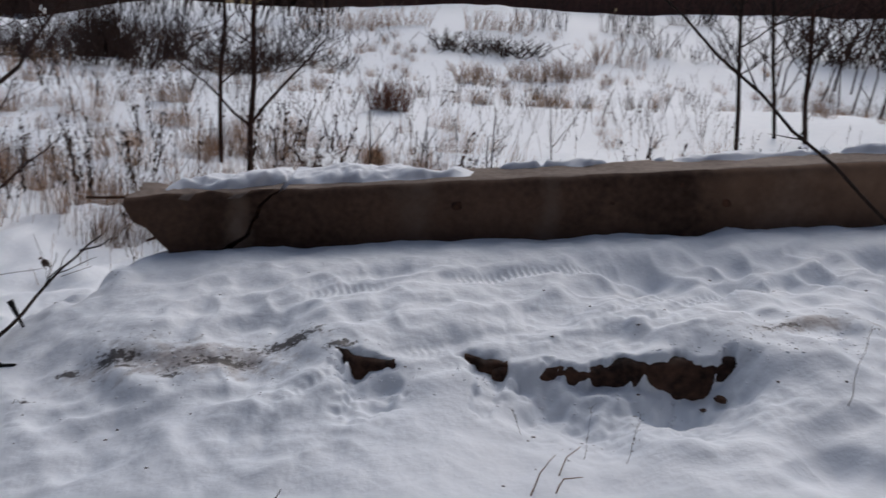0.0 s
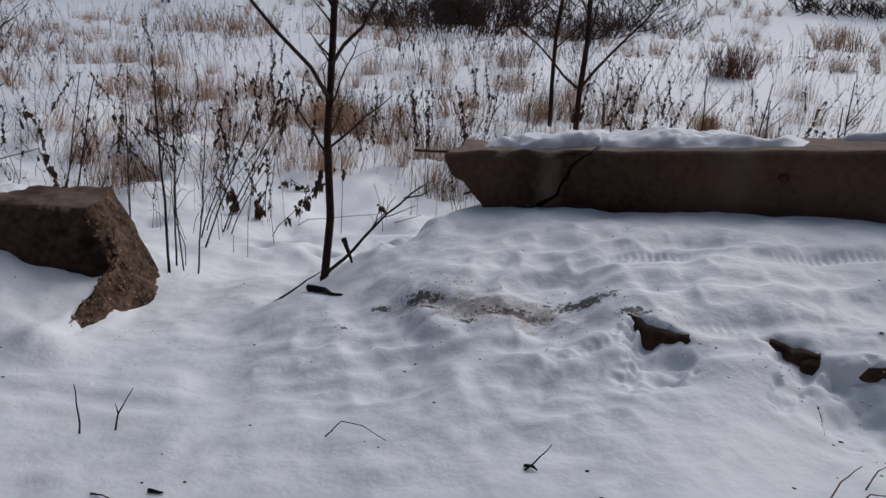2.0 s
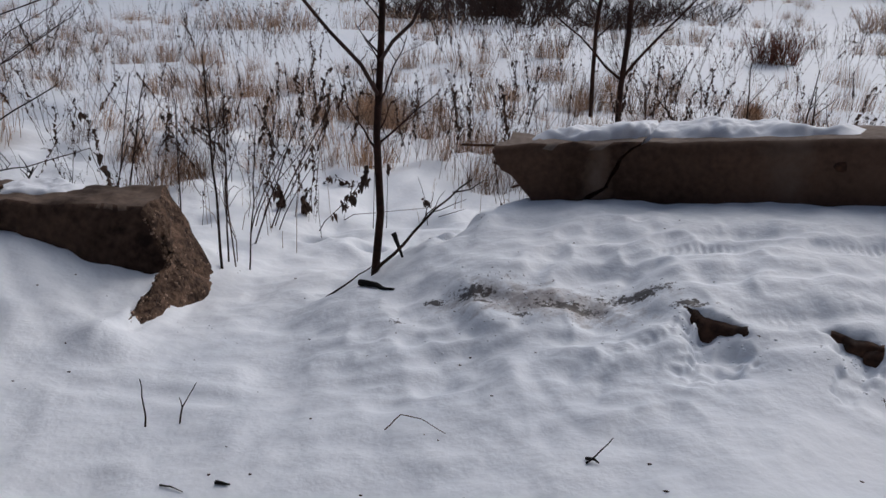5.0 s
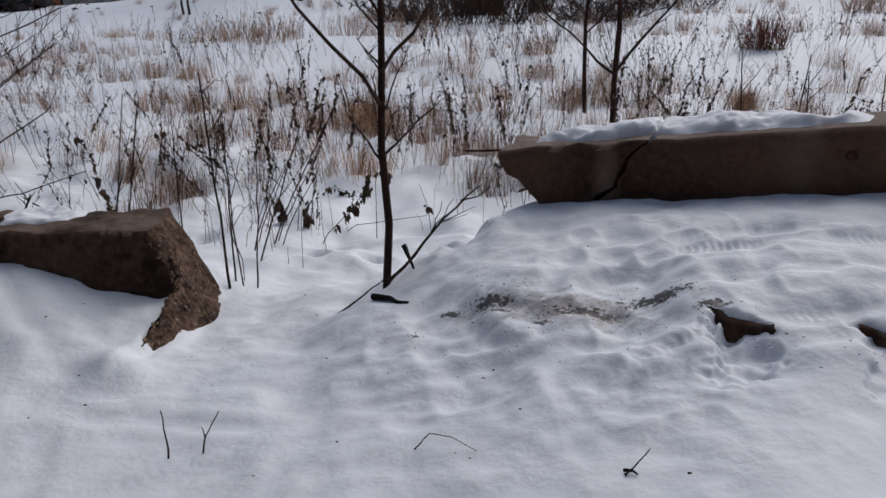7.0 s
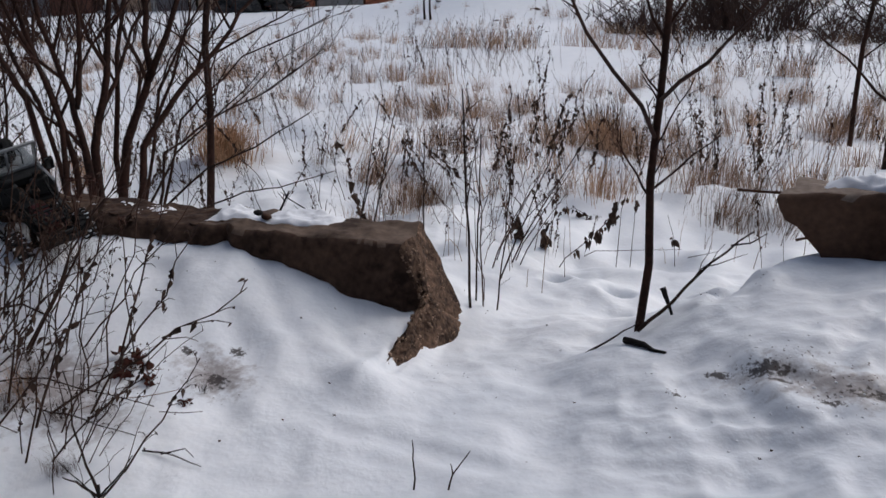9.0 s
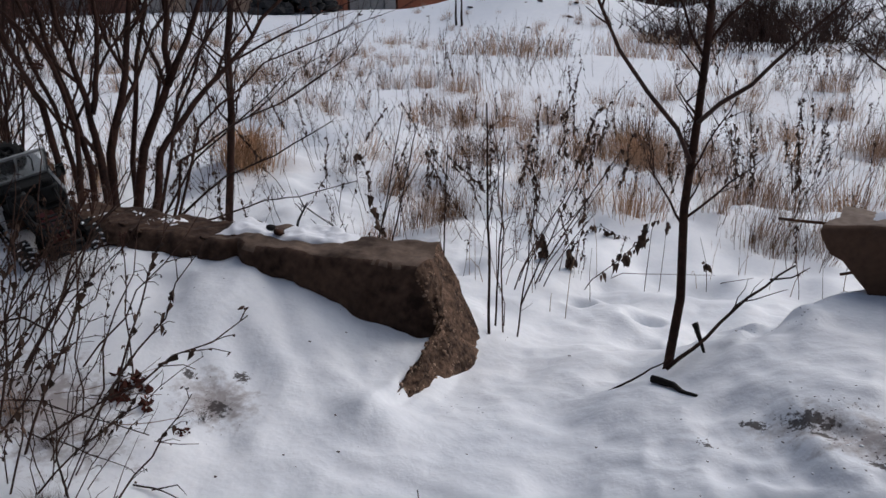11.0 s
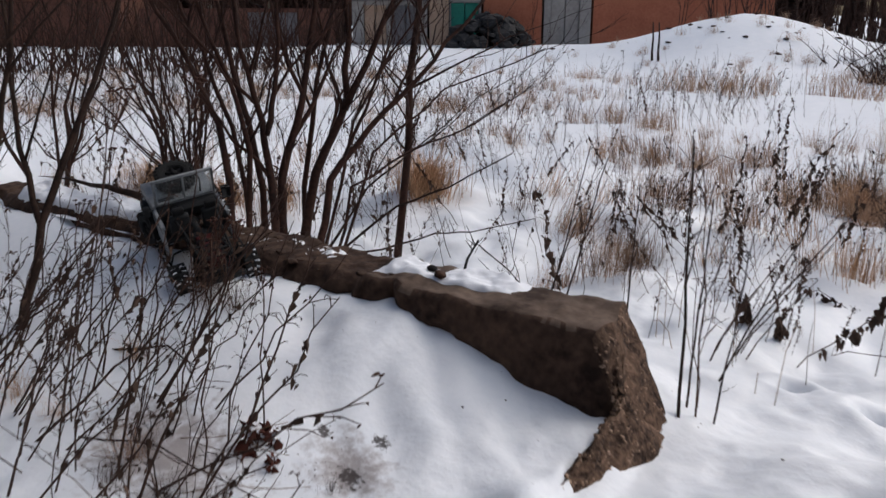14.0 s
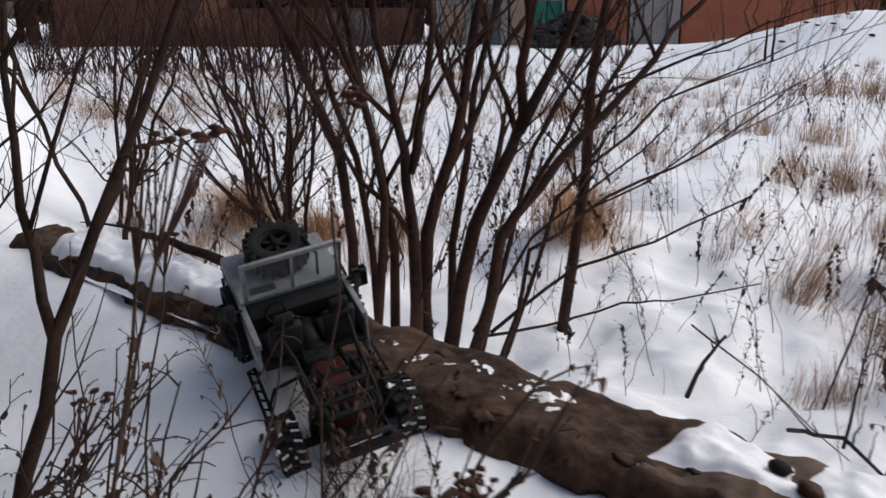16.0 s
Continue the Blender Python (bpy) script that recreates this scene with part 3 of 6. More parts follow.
po, p1, p2, p3, shaft = pile()
pile_top = surface_of(shaft)
sheet_of_snow("snow_cap", pile_top, po, p1, p2, 0.22, 0.67, -0.05, 0.140, 0.018, 41, "small ragged drift of snow on top of the concrete pile", 0.16, 0.075, 0.0042)
sheet_of_snow("snow_cap", pile_top, po, p1, p2, 1.42, 2.36, -0.05, 0.165, 0.034, 51, "long smooth drift of snow on the mossy top of the pile", 0.10, 0.09)
sheet_of_snow("snow_dusting", pile_top, po, p1, p2, 0.78, 1.34, -0.03, 0.120, 0.0026, 61, "thin patchy dusting of snow on the mossy pile", 0.50, 0.011, 0.0024, kind="stuff")


# ---- bare saplings and shrubs ----
def crooked(a, b, rng, bends=4, sway=0.04):
    """A line from a to b with small bends."""
    a, b = Vector(a), Vector(b)
    span = (b - a).length
    pts = [a.lerp(b, i / bends) for i in range(bends + 1)]
    for p in pts[1:-1]:
        p += Vector((rng.uniform(-1, 1), rng.uniform(-1, 1), rng.uniform(-0.4, 0.4))) * sway * span
    return pts


def along(pts, t):
    f = t * (len(pts) - 1)
    i = min(int(f), len(pts) - 2)
    return pts[i].lerp(pts[i + 1], f - i), (pts[i + 1] - pts[i]).normalized()


def shoots(build, pts, r, rng, count, length, spread=0.7, up=0.35, level=1, start=0.25, sides=4):
    """Side shoots on a limb, and finer ones on those."""
    for _ in range(count):
        p, d = along(pts, rng.uniform(start, 0.98))
        side = Vector((rng.uniform(-1, 1), rng.uniform(-1, 1), rng.uniform(-0.3, 0.6))).normalized()
        way = (d * (1 - spread) + side * spread + Vector((0, 0, up))).normalized()
        n = length * rng.uniform(0.45, 1.15)
        q = crooked(p, p + way * n, rng, 4, 0.05)
        build.tube(q, [r, r * 0.8, r * 0.6, r * 0.45, r * 0.3], sides, cap=False)
        if level:
            shoots(build, q, r * 0.5, rng, max(2, int(count * 0.35)), n * 0.45, spread, up, level - 1, 0.3, 3)


def limb(name, owner, a, b, r0, r1, rng, mat, bends=6, sway=0.02, sides=8):
    pts = crooked(a, b, rng, bends, sway)
    ob = part(name, Build().tube(pts, [r0 + (r1 - r0) * i / bends for i in range(bends + 1)], sides), mat, owner)
    return pts, ob


def sapling(base, top, r, limbs, seed, label, twigs=10, twig_len=0.25, mat=BARK):
    """A bare young tree: trunk, main limbs given by (height share, end), fine twigs."""
    rng = random.Random(seed)
    ob = thing("bare_sapling", label, "sapling", group="bare saplings")
    base = Vector((base[0], base[1], ground_at(base[0], base[1]) - 0.03))
    pts, _ = limb("trunk", ob, base, top, r, r * 0.5, rng, mat, 8, 0.006)
    fine = Build()
    for t, end, rr in limbs:
        p, _ = along(pts, t)
        q, stem = limb("branch", ob, p, end, rr, rr * 0.35, rng, mat, 5, 0.02, 6)
        shoots(fine, q, rr * 0.4, rng, max(3, twigs // 3), twig_len, level=0, start=0.4)
    shoots(fine, pts, r * 0.28, rng, twigs, twig_len, level=1, start=0.2)
    tagged(part("twig_spray", fine, mat, ob), kind="stuff")
    return ob


s1 = sapling((-0.970, 1.685), (-1.06, 1.96, 1.5), 0.0112,
             [(0.225, (-1.055, 1.69, 0.47), 0.0034), (0.235, (-0.905, 1.93, 0.465), 0.0036), (0.315, (-0.99, 1.25, 0.90), 0.0056), (0.372, (-0.62, 1.44, 0.82), 0.0056),
              (0.30, (-0.90, 1.74, 0.62), 0.0030), (0.46, (-1.16, 1.80, 0.95), 0.0040), (0.48, (-0.84, 1.95, 0.98), 0.0040)],
             2, "slim bare sapling with forked branches growing from the bank", twigs=9, twig_len=0.10, mat=BARK_RED)
sapling((-1.115, 4.65), (-1.10, 4.85, 2.3), 0.018, [(0.145, (-0.70, 4.65, 0.66), 0.011), (0.14, (-1.56, 4.60, 0.53), 0.009), (0.26, (-0.95, 4.5, 0.95), 0.005), (0.30, (-1.3, 4.7, 1.05), 0.005)], 3, "bare forked sapling among the weeds of the field", twigs=10, twig_len=0.22, mat=BARK_RED)
sapling((-1.437, 5.2), (-1.44, 5.3, 2.2), 0.015, [(0.22, (-1.2, 5.2, 0.55), 0.006), (0.3, (-1.65, 5.1, 0.75), 0.005)], 4, "thin bare sapling among the weeds of the field", twigs=16, twig_len=0.22, mat=BARK_RED)
sapling((-3.42, 2.09), (-3.42, 2.32, 1.9), 0.019, [(0.35, (-2.9, 2.3, 0.72), 0.006), (0.30, (-3.0, 1.9, 0.6), 0.005)], 5, "straight brown sapling standing behind the concrete pile", twigs=16, twig_len=0.35, mat=BARK_RED)
sapling((2.717, 7.538), (2.33, 7.66, 3.0), 0.022, [(0.3, (3.1, 7.0, 1.3), 0.008), (0.4, (2.2, 7.3, 1.6), 0.007)], 6, "bare sapling with many thin twigs behind the beam", twigs=44, twig_len=0.6)
sapling((3.211, 7.943), (2.70, 8.06, 3.0), 0.020, [(0.35, (3.8, 7.6, 1.4), 0.008)], 7, "bare sapling with many thin twigs behind the beam", twigs=44, twig_len=0.6)
sapling((3.416, 7.699), (2.98, 7.82, 3.0), 0.026, [(0.3, (3.0, 8.2, 1.5), 0.008)], 8, "pale bare sapling with thin twigs behind the beam", twigs=20, twig_len=0.5, mat=BARK_RED)


for k, (a, b, r) in enumerate((((-1.50, 1.70), (-1.655, 1.86, 0.52), 0.0042), ((-1.53, 1.76), (-1.57, 1.84, 0.40), 0.0030), ((-1.47, 1.78), (-1.47, 1.86, 0.34), 0.0026), ((-1.62, 1.98), (-1.50, 2.12, 0.33), 0.0030),
                                 ((-2.30, 2.05), (-2.26, 2.2, 0.36), 0.0035), ((-2.05, 2.10), (-2.12, 2.2, 0.30), 0.0030), ((-2.62, 2.30), (-2.55, 2.4, 0.34), 0.0032))):
    sapling(a, b, r, [(0.5, (b[0] + 0.05, b[1] + 0.02, b[2] * 0.8), r * 0.5)], 60 + k, "thin woody shoot with dead side twigs in the snow", twigs=5, twig_len=0.07)


def shrub(centre, stems, seed, label, height, spread, r, twigs, twig_len, mat=BARK_RED, lean=(0, 0), foot=0.10):
    """A clump of stems fanning up from one root."""
    rng = random.Random(seed)
    ob = thing("bare_shrub", label, "shrub")
    for i in range(stems):
        a = 2 * math.pi * (i + rng.uniform(-0.4, 0.4)) / stems
        f = rng.uniform(0.25, 1.0)
        x, y = centre[0] + foot * f * math.cos(a), centre[1] + foot * f * math.sin(a)
        h = height * rng.uniform(0.75, 1.15)
        rr = r * rng.uniform(0.5, 1.1)
        reach = spread * h * f
        base = Vector((x, y, ground_at(x, y) - 0.04))
        knee = base + Vector((reach * 0.28 * math.cos(a), reach * 0.28 * math.sin(a), h * rng.uniform(0.16, 0.34)))
        top = Vector((x + reach * math.cos(a) + lean[0] * h, y + reach * math.sin(a) + lean[1] * h, base.z + h))
        pts = crooked(base, knee, rng, 3, 0.04)[:-1] + crooked(knee, top, rng, 6, 0.035)
        n = len(pts)
        stem = part("stem", Build().tube(pts, [rr * (1 - 0.72 * k / (n - 1)) for k in range(n)], 8), mat, ob)
        fine = Build()
        b = a + rng.choice((-1, 1)) * rng.uniform(0.6, 1.3)
        fork = knee + Vector((0.34 * h * math.cos(b), 0.34 * h * math.sin(b), 0.72 * h))
        q = crooked(knee, fork, rng, 6, 0.035)
        limb_ob = part("fork", Build().tube(q, [rr * 0.72 * (1 - 0.75 * k / 6) for k in range(7)], 7), mat, stem)
        shoots(fine, q, rr * 0.17, rng, twigs, twig_len, level=1, start=0.1)
        for _ in range(1 + i % 2):
            p, d = along(pts, rng.uniform(0.15, 0.5))
            side = Vector((math.cos(a + rng.uniform(-1.2, 1.2)), math.sin(a + rng.uniform(-1.2, 1.2)), 0))
            q = crooked(p, p + (d * 0.7 + side * 0.7).normalized() * h * 0.55, rng, 6, 0.035)
            fine.tube(q, [rr * 0.42 * (1 - 0.8 * k / 6) for k in range(7)], 5, cap=False)
            shoots(fine, q, rr * 0.15, rng, twigs // 2, twig_len, level=1)
        shoots(fine, pts, rr * 0.17, rng, twigs, twig_len, level=1, start=0.12)
        tagged(part("twig_spray", fine, mat, stem), kind="stuff")
    return ob


def stemmed_shrub(label, stems, seed, twigs, twig_len, mat=BARK_RED):
    """A clump built stem by stem: each a line of bends with its radius; forks grow from the bends."""
    rng = random.Random(seed)
    ob = thing("bare_shrub", label, "shrub")
    for r, *line in stems:
        x, y = line[0][:2]
        foot = Vector((x, y, line[0][2] if len(line[0]) > 2 else ground_at(x, y) - 0.04))
        knots = [foot] + [Vector(p) for p in line[1:]]
        pts = [foot]
        for p, q in zip(knots, knots[1:]):
            pts += crooked(p, q, rng, 3, 0.035)[1:]
        n = len(pts)
        stem = part("stem", Build().tube(pts, [r * (1 - 0.70 * (k / (n - 1)) ** 0.8) for k in range(n)], 8), mat, ob)
        for f in (0.32, 0.5, 0.68):
            p, d = along(pts, f + rng.uniform(-0.08, 0.08))
            a = rng.uniform(0, 6.28)
            way = (d * 0.75 + Vector((math.cos(a), math.sin(a), 0.25)) * 0.55).normalized()
            rr = r * (1 - 0.6 * f) * 0.55
            q = crooked(p, p + way * rng.uniform(0.35, 0.75), rng, 5, 0.03)
            part("fork", Build().tube(q, [rr * (1 - 0.75 * k / 5) for k in range(6)], 6), mat, stem)
            fine = Build()
            shoots(fine, q, max(0.0014, rr * 0.32), rng, twigs, twig_len, spread=0.5, up=0.45, level=1, start=0.15)
            tagged(part("twig_spray", fine, mat, stem), kind="stuff")
        fine = Build()
        shoots(fine, pts, max(0.0016, r * 0.16), rng, twigs + 3, twig_len, spread=0.5, up=0.45, level=1, start=0.15)
        tagged(part("twig_spray", fine, mat, stem), kind="stuff")
    return ob


stemmed_shrub("large bare shrub with many dark brown stems behind the pile", (
    (0.013, (-3.05, 1.30), (-3.05, 1.31, 0.35), (-3.05, 1.26, 0.58), (-3.05, 1.18, 0.80), (-3.0, 1.0, 1.4)),
    (0.015, (-3.10, 1.24), (-3.08, 1.22, 0.45), (-3.08, 1.15, 0.62), (-3.10, 1.06, 0.80), (-3.15, 0.85, 1.3)),
    (0.019, (-3.05, 1.36), (-3.05, 1.38, 0.24), (-3.05, 1.36, 0.45), (-3.06, 1.30, 0.70), (-3.05, 1.25, 1.5)),
    (0.013, (-3.05, 1.37, 0.40), (-3.07, 1.42, 0.55), (-3.10, 1.45, 0.80), (-3.15, 1.52, 1.5)),
    (0.022, (-3.10, 1.43), (-3.10, 1.44, 0.24), (-3.12, 1.54, 0.50), (-3.15, 1.62, 0.82), (-3.15, 1.72, 1.6)),
    (0.023, (-3.10, 1.48), (-3.10, 1.57, 0.24), (-3.12, 1.72, 0.50), (-3.15, 1.74, 0.82), (-3.2, 1.80, 1.6)),
    (0.015, (-3.11, 1.70, 0.46), (-3.08, 1.82, 0.70), (-3.05, 1.98, 1.0), (-3.0, 2.2, 1.5)),
    (0.017, (-3.00, 1.48), (-3.00, 1.58, 0.23), (-3.00, 1.74, 0.40), (-3.00, 1.94, 0.56), (-3.0, 2.16, 0.76), (-3.0, 2.5, 1.1)),
    (0.016, (-3.20, 1.40), (-3.28, 1.40, 0.40), (-3.40, 1.34, 0.90), (-3.5, 1.30, 1.6)),
    (0.014, (-3.15, 1.50), (-3.22, 1.62, 0.40), (-3.35, 1.80, 0.90), (-3.4, 2.0, 1.5)),
    (0.012, (-3.14, 1.38), (-3.18, 1.30, 0.42), (-3.25, 1.18, 0.80), (-3.3, 1.05, 1.4)),
    (0.007, (-2.98, 1.52), (-2.98, 1.65, 0.20), (-3.00, 1.90, 0.30), (-3.0, 2.20, 0.38), (-3.0, 2.5, 0.52)),
    (0.007, (-3.02, 1.52), (-3.05, 1.78, 0.30), (-3.05, 2.10, 0.52), (-3.05, 2.6, 0.66)),
    (0.008, (-3.05, 1.52), (-3.08, 1.72, 0.42), (-3.10, 1.98, 0.75), (-3.1, 2.3, 1.10))), 31, 5, 0.26)
stemmed_shrub("low fan of thin bare stems behind the pile", (
    (0.009, (-3.42, 1.20), (-3.42, 1.19, 0.20), (-3.38, 1.10, 0.42), (-3.35, 0.98, 0.78)),
    (0.008, (-3.42, 1.20), (-3.43, 1.19, 0.22), (-3.42, 1.14, 0.50), (-3.45, 1.10, 1.0)),
    (0.009, (-3.44, 1.22), (-3.45, 1.22, 0.22), (-3.48, 1.24, 0.55), (-3.5, 1.22, 1.15)),
    (0.007, (-3.42, 1.18), (-3.41, 1.16, 0.20), (-3.38, 1.02, 0.36), (-3.4, 0.84, 0.62)),
    (0.008, (-3.46, 1.24), (-3.48, 1.27, 0.22), (-3.55, 1.34, 0.60), (-3.6, 1.36, 1.1)),
    (0.007, (-3.44, 1.18), (-3.46, 1.14, 0.25), (-3.50, 1.04, 0.60), (-3.5, 0.95, 1.1))), 33, 2, 0.20)
stemmed_shrub("small crooked shrub with bare forked stems in the snow", (
    (0.017, (-2.68, 0.47), (-2.72, 0.42, 0.19), (-2.74, 0.44, 0.46), (-2.76, 0.43, 1.0)),
    (0.012, (-2.72, 0.42, 0.18), (-2.72, 0.51, 0.41), (-2.74, 0.60, 0.70), (-2.76, 0.68, 1.1)),
    (0.014, (-2.72, 0.52), (-2.80, 0.62, 0.25), (-2.86, 0.75, 0.50), (-2.92, 0.90, 0.80), (-2.95, 1.0, 1.15)),
    (0.010, (-2.80, 0.62, 0.24), (-2.86, 0.60, 0.45), (-2.92, 0.62, 0.75), (-2.95, 0.60, 1.1))), 35, 4, 0.22, BARK)
shrub((-4.75, 1.55), 6, 22, "bare dark shrub with thin stems beyond the pile", 1.5, 0.5, 0.012, 8, 0.35, foot=0.12)
shrub((-5.1, 0.95), 4, 24, "bare dark shrub with thin stems beyond the pile", 1.5, 0.4, 0.012, 8, 0.35, foot=0.12)
shrub((-3.5, 0.30), 3, 25, "small crooked shrub with bare forked stems in the snow", 1.2, 0.4, 0.012, 8, 0.35, mat=BARK, foot=0.08)


# ---- weeds and dry grass ----
def weed_build(rng, height, leafy=0.0, r=0.0016, twigs=7):
    """A dry stalk with thin side twigs and shrivelled leaves hanging along it."""
    stalk, leaves = Build(), Build()
    top = Vector((rng.uniform(-0.16, 0.16) * height, rng.uniform(-0.16, 0.16) * height, height))
    pts = crooked((0, 0, -0.03), top, rng, 6, 0.022)
    stalk.tube(pts, [r, r * 0.95, r * 0.85, r * 0.75, r * 0.6, r * 0.5, r * 0.35], 4, cap=False)
    for _ in range(twigs):
        p, d = along(pts, rng.uniform(0.25, 1.0))
        a = rng.uniform(0, 6.28)
        n = height * rng.uniform(0.06, 0.22)
        end = p + Vector((math.cos(a) * 0.55, math.sin(a) * 0.55, rng.uniform(0.1, 0.9))) * n
        bent = p.lerp(end, 0.55) + Vector((0, 0, 0.12 * n))
        stalk.tube([p, bent, end], [r * 0.45, r * 0.36, r * 0.25], 3, cap=False)
        if rng.random() < 0.25 + leafy:
            crumple(leaves, end, rng, height * 0.022)
            crumple(leaves, bent, rng, height * 0.018)
    for _ in range(int(leafy * 16)):
        p, d = along(pts, 0.3 + 0.7 * rng.random() ** 0.7)
        crumple(leaves, p + Vector((rng.uniform(-1, 1), rng.uniform(-1, 1), 0)) * 0.010 * height, rng, height * (0.036 + 0.012 * leafy))
    return stalk, leaves


def crumple(build, p, rng, size):
    """A shrivelled, folded leaf hanging down."""
    size *= rng.uniform(0.5, 1.4)
    a = rng.uniform(0, 6.28)
    u = Vector((math.cos(a), math.sin(a), rng.uniform(-0.3, 0.3))) * size * rng.uniform(0.24, 0.40)
    w = Vector((rng.uniform(-0.45, 0.45), rng.uniform(-0.45, 0.45), rng.choice((-1, -1, -1, 0.5)))) * size
    n = u.cross(w).normalized() * size * 0.2
    build.add([p, p + u + w * 0.35 + n, p + u * 0.6 + w * 0.8, p + w * 1.25 - n, p - u * 0.8 + w * 0.7, p - u + w * 0.3 + n, p + w * 0.5 - n],
              [(0, 1, 6), (1, 2, 6), (2, 3, 6), (3, 4, 6), (4, 5, 6), (5, 0, 6)])


def tuft_build(rng, height, blades, spread=0.5, r=0.0013):
    b = Build()
    for _ in range(blades):
        a, k = rng.uniform(0, 6.28), abs(rng.gauss(0, 0.34)) * height
        x, y = k * math.cos(a), k * math.sin(a)
        h = height * rng.uniform(0.35, 1.15)
        a += rng.gauss(0, 0.9)
        out = Vector((math.cos(a), math.sin(a), 0)) * h * spread * rng.uniform(0.1, 1.0)
        p0 = Vector((x, y, -0.02))
        p1, p2 = p0 + out * 0.3 + Vector((0, 0, h * 0.62)), p0 + out + Vector((0, 0, h * rng.uniform(0.45, 1.0)))
        s = Vector((-math.sin(a), math.cos(a), 0)) * r * rng.uniform(0.6, 1.3)
        b.add([p0 - s, p0 + s, p1 + s * 0.8, p1 - s * 0.8, p2], [(0, 1, 2, 3), (3, 2, 4)])
    return b


W_RNG = random.Random(77)
WEEDS, TUFTS = [], []
CLUMP = tuft_build(W_RNG, 1.0, 1000, 1.4, r=0.0065)
for k in range(8):
    WEEDS.append(weed_build(W_RNG, 1.0, leafy=(0.0, 0.9, 0.3, 1.4, 0.0, 0.5, 1.7, 0.2)[k], r=0.0040, twigs=(9, 14, 20, 12, 6, 18, 10, 15)[k]))
for k in range(4):
    TUFTS.append(tuft_build(W_RNG, 1.0, (80, 100, 70, 90)[k], (0.7, 1.2, 0.5, 0.95)[k], r=0.0042))

for leafy, twigs in ((0.25, 7), (0.5, 9), (0.1, 5)):
    WEEDS.append(weed_build(W_RNG, 1.0, leafy=leafy, r=0.0062, twigs=twigs))


LIGHT_WEEDS = [weed_build(W_RNG, 1.0, leafy=leafy, r=0.0046, twigs=twigs) for leafy, twigs in ((0.0, 6), (0.6, 8), (0.2, 10), (0.9, 7), (0.0, 5), (0.35, 9), (1.1, 6), (0.1, 8))]


def planted(x, y, scale, rng, lean=0.15, sink=0.0):
    return Matrix.LocRotScale((x, y, ground_at(x, y) - sink), Euler((rng.uniform(-lean, lean), rng.uniform(-lean, lean), rng.uniform(0, 6.28))), (scale, scale, scale))


def baked(build, m, into):
    into.add([m @ Vector(p) for p in build.v], build.f)


def weed_thing(x, y, scale, k, rng, lean=0.15, label="thin dry brown weed stalk standing in the snow", mat=WEED):
    m = planted(x, y, scale, rng, lean)
    ob = thing("dry_weed", label, "weed", Matrix.Translation(m.translation), group="dry weeds")
    turn = Matrix.Translation(-m.translation) @ m
    stalk, leaves = Build(), Build()
    baked(WEEDS[k][0], turn, stalk)
    part("stalk", stalk, mat, ob)
    if WEEDS[k][1].v:
        baked(WEEDS[k][1], turn, leaves)
        tagged(part("withered_foliage", leaves, LEAF, ob), kind="stuff")
    return ob


def tuft_thing(x, y, scale, k, rng, mat, label):
    b = Build()
    m = planted(x, y, scale, rng, 0.3)
    baked(TUFTS[k], Matrix.Translation(-m.translation) @ m, b)
    ob = thing("grass_tuft", label, "grass", Matrix.Translation(m.translation), "grass tufts")
    tagged(part("blade_spray", b, mat, ob), kind="stuff")
    return ob


def in_gap(x, y):
    """Open snow without weeds behind the bank."""
    return hump(x, y, -1.72, 3.0, 0.40, 0.42) > 0.45 or hump(x, y, -1.2, 2.4, 0.6, 0.35) > 0.4


rng = random.Random(11)
# single weeds, seen one by one
for x, y, h, k in ((-1.50, 1.76, 0.62, 0), (-1.53, 1.80, 0.45, 4), (-1.88, 2.27, 0.34, 5), (-1.86, 2.33, 0.40, 4), (-1.80, 2.45, 0.36, 1),
                   (-1.76, 2.52, 0.16, 6), (-1.67, 2.60, 0.18, 3), (-2.55, 2.36, 0.34, 0), (-2.66, 2.54, 0.40, 4), (-2.45, 2.2, 0.28, 2), (-2.2, 2.25, 0.30, 0), (-2.0, 2.15, 0.26, 2)):
    weed_thing(x, y, h, k, rng, 0.22)
for x, y, h, k in ((-1.77, 0.56, 0.34, 0), (-1.64, 0.58, 0.40, 2), (-1.84, 0.71, 0.30, 0), (-2.12, 0.69, 0.40, 1), (-1.99, 0.44, 0.42, 2), (-2.03, 0.56, 0.45, 0), (-2.16, 0.67, 0.48, 2), (-1.84, 0.47, 0.38, 5), (-1.90, 0.62, 0.42, 4), (-2.25, 0.55, 0.45, 2),
                   (-2.3, 0.75, 0.40, 1), (-2.1, 0.80, 0.36, 0), (-2.42, 0.62, 0.46, 5), (-2.0, 0.72, 0.40, 4), (-2.35, 0.45, 0.5, 0), (-2.2, 0.40, 0.45, 2), (-1.92, 0.82, 0.30, 5), (-2.5, 0.85, 0.36, 2), (-1.70, 0.66, 0.28, 4), (-2.6, 0.42, 0.42, 1)):
    weed_thing(x, y, h * 0.9, k, rng, 0.42, "leaning dry weed stalk with dead seed heads in the snow", STALK)
for _ in range(80):
    x, y = rng.uniform(-2.75, -1.70), rng.uniform(0.36, 0.86)
    if y > 0.66 and rng.random() < 0.6:
        continue
    ob = weed_thing(x, y, rng.uniform(0.28, 0.56), rng.choice((8, 9, 10, 4, 10)), rng, 0.10, "leaning dry weed stalk with dead seed heads in the snow", STALK)
    way = rng.gauss(0.95, 0.32)
    ob.matrix_world = ob.matrix_world @ Matrix.Rotation(rng.uniform(0.30, 0.85), 4, Vector((-math.sin(way), math.cos(way), 0)))
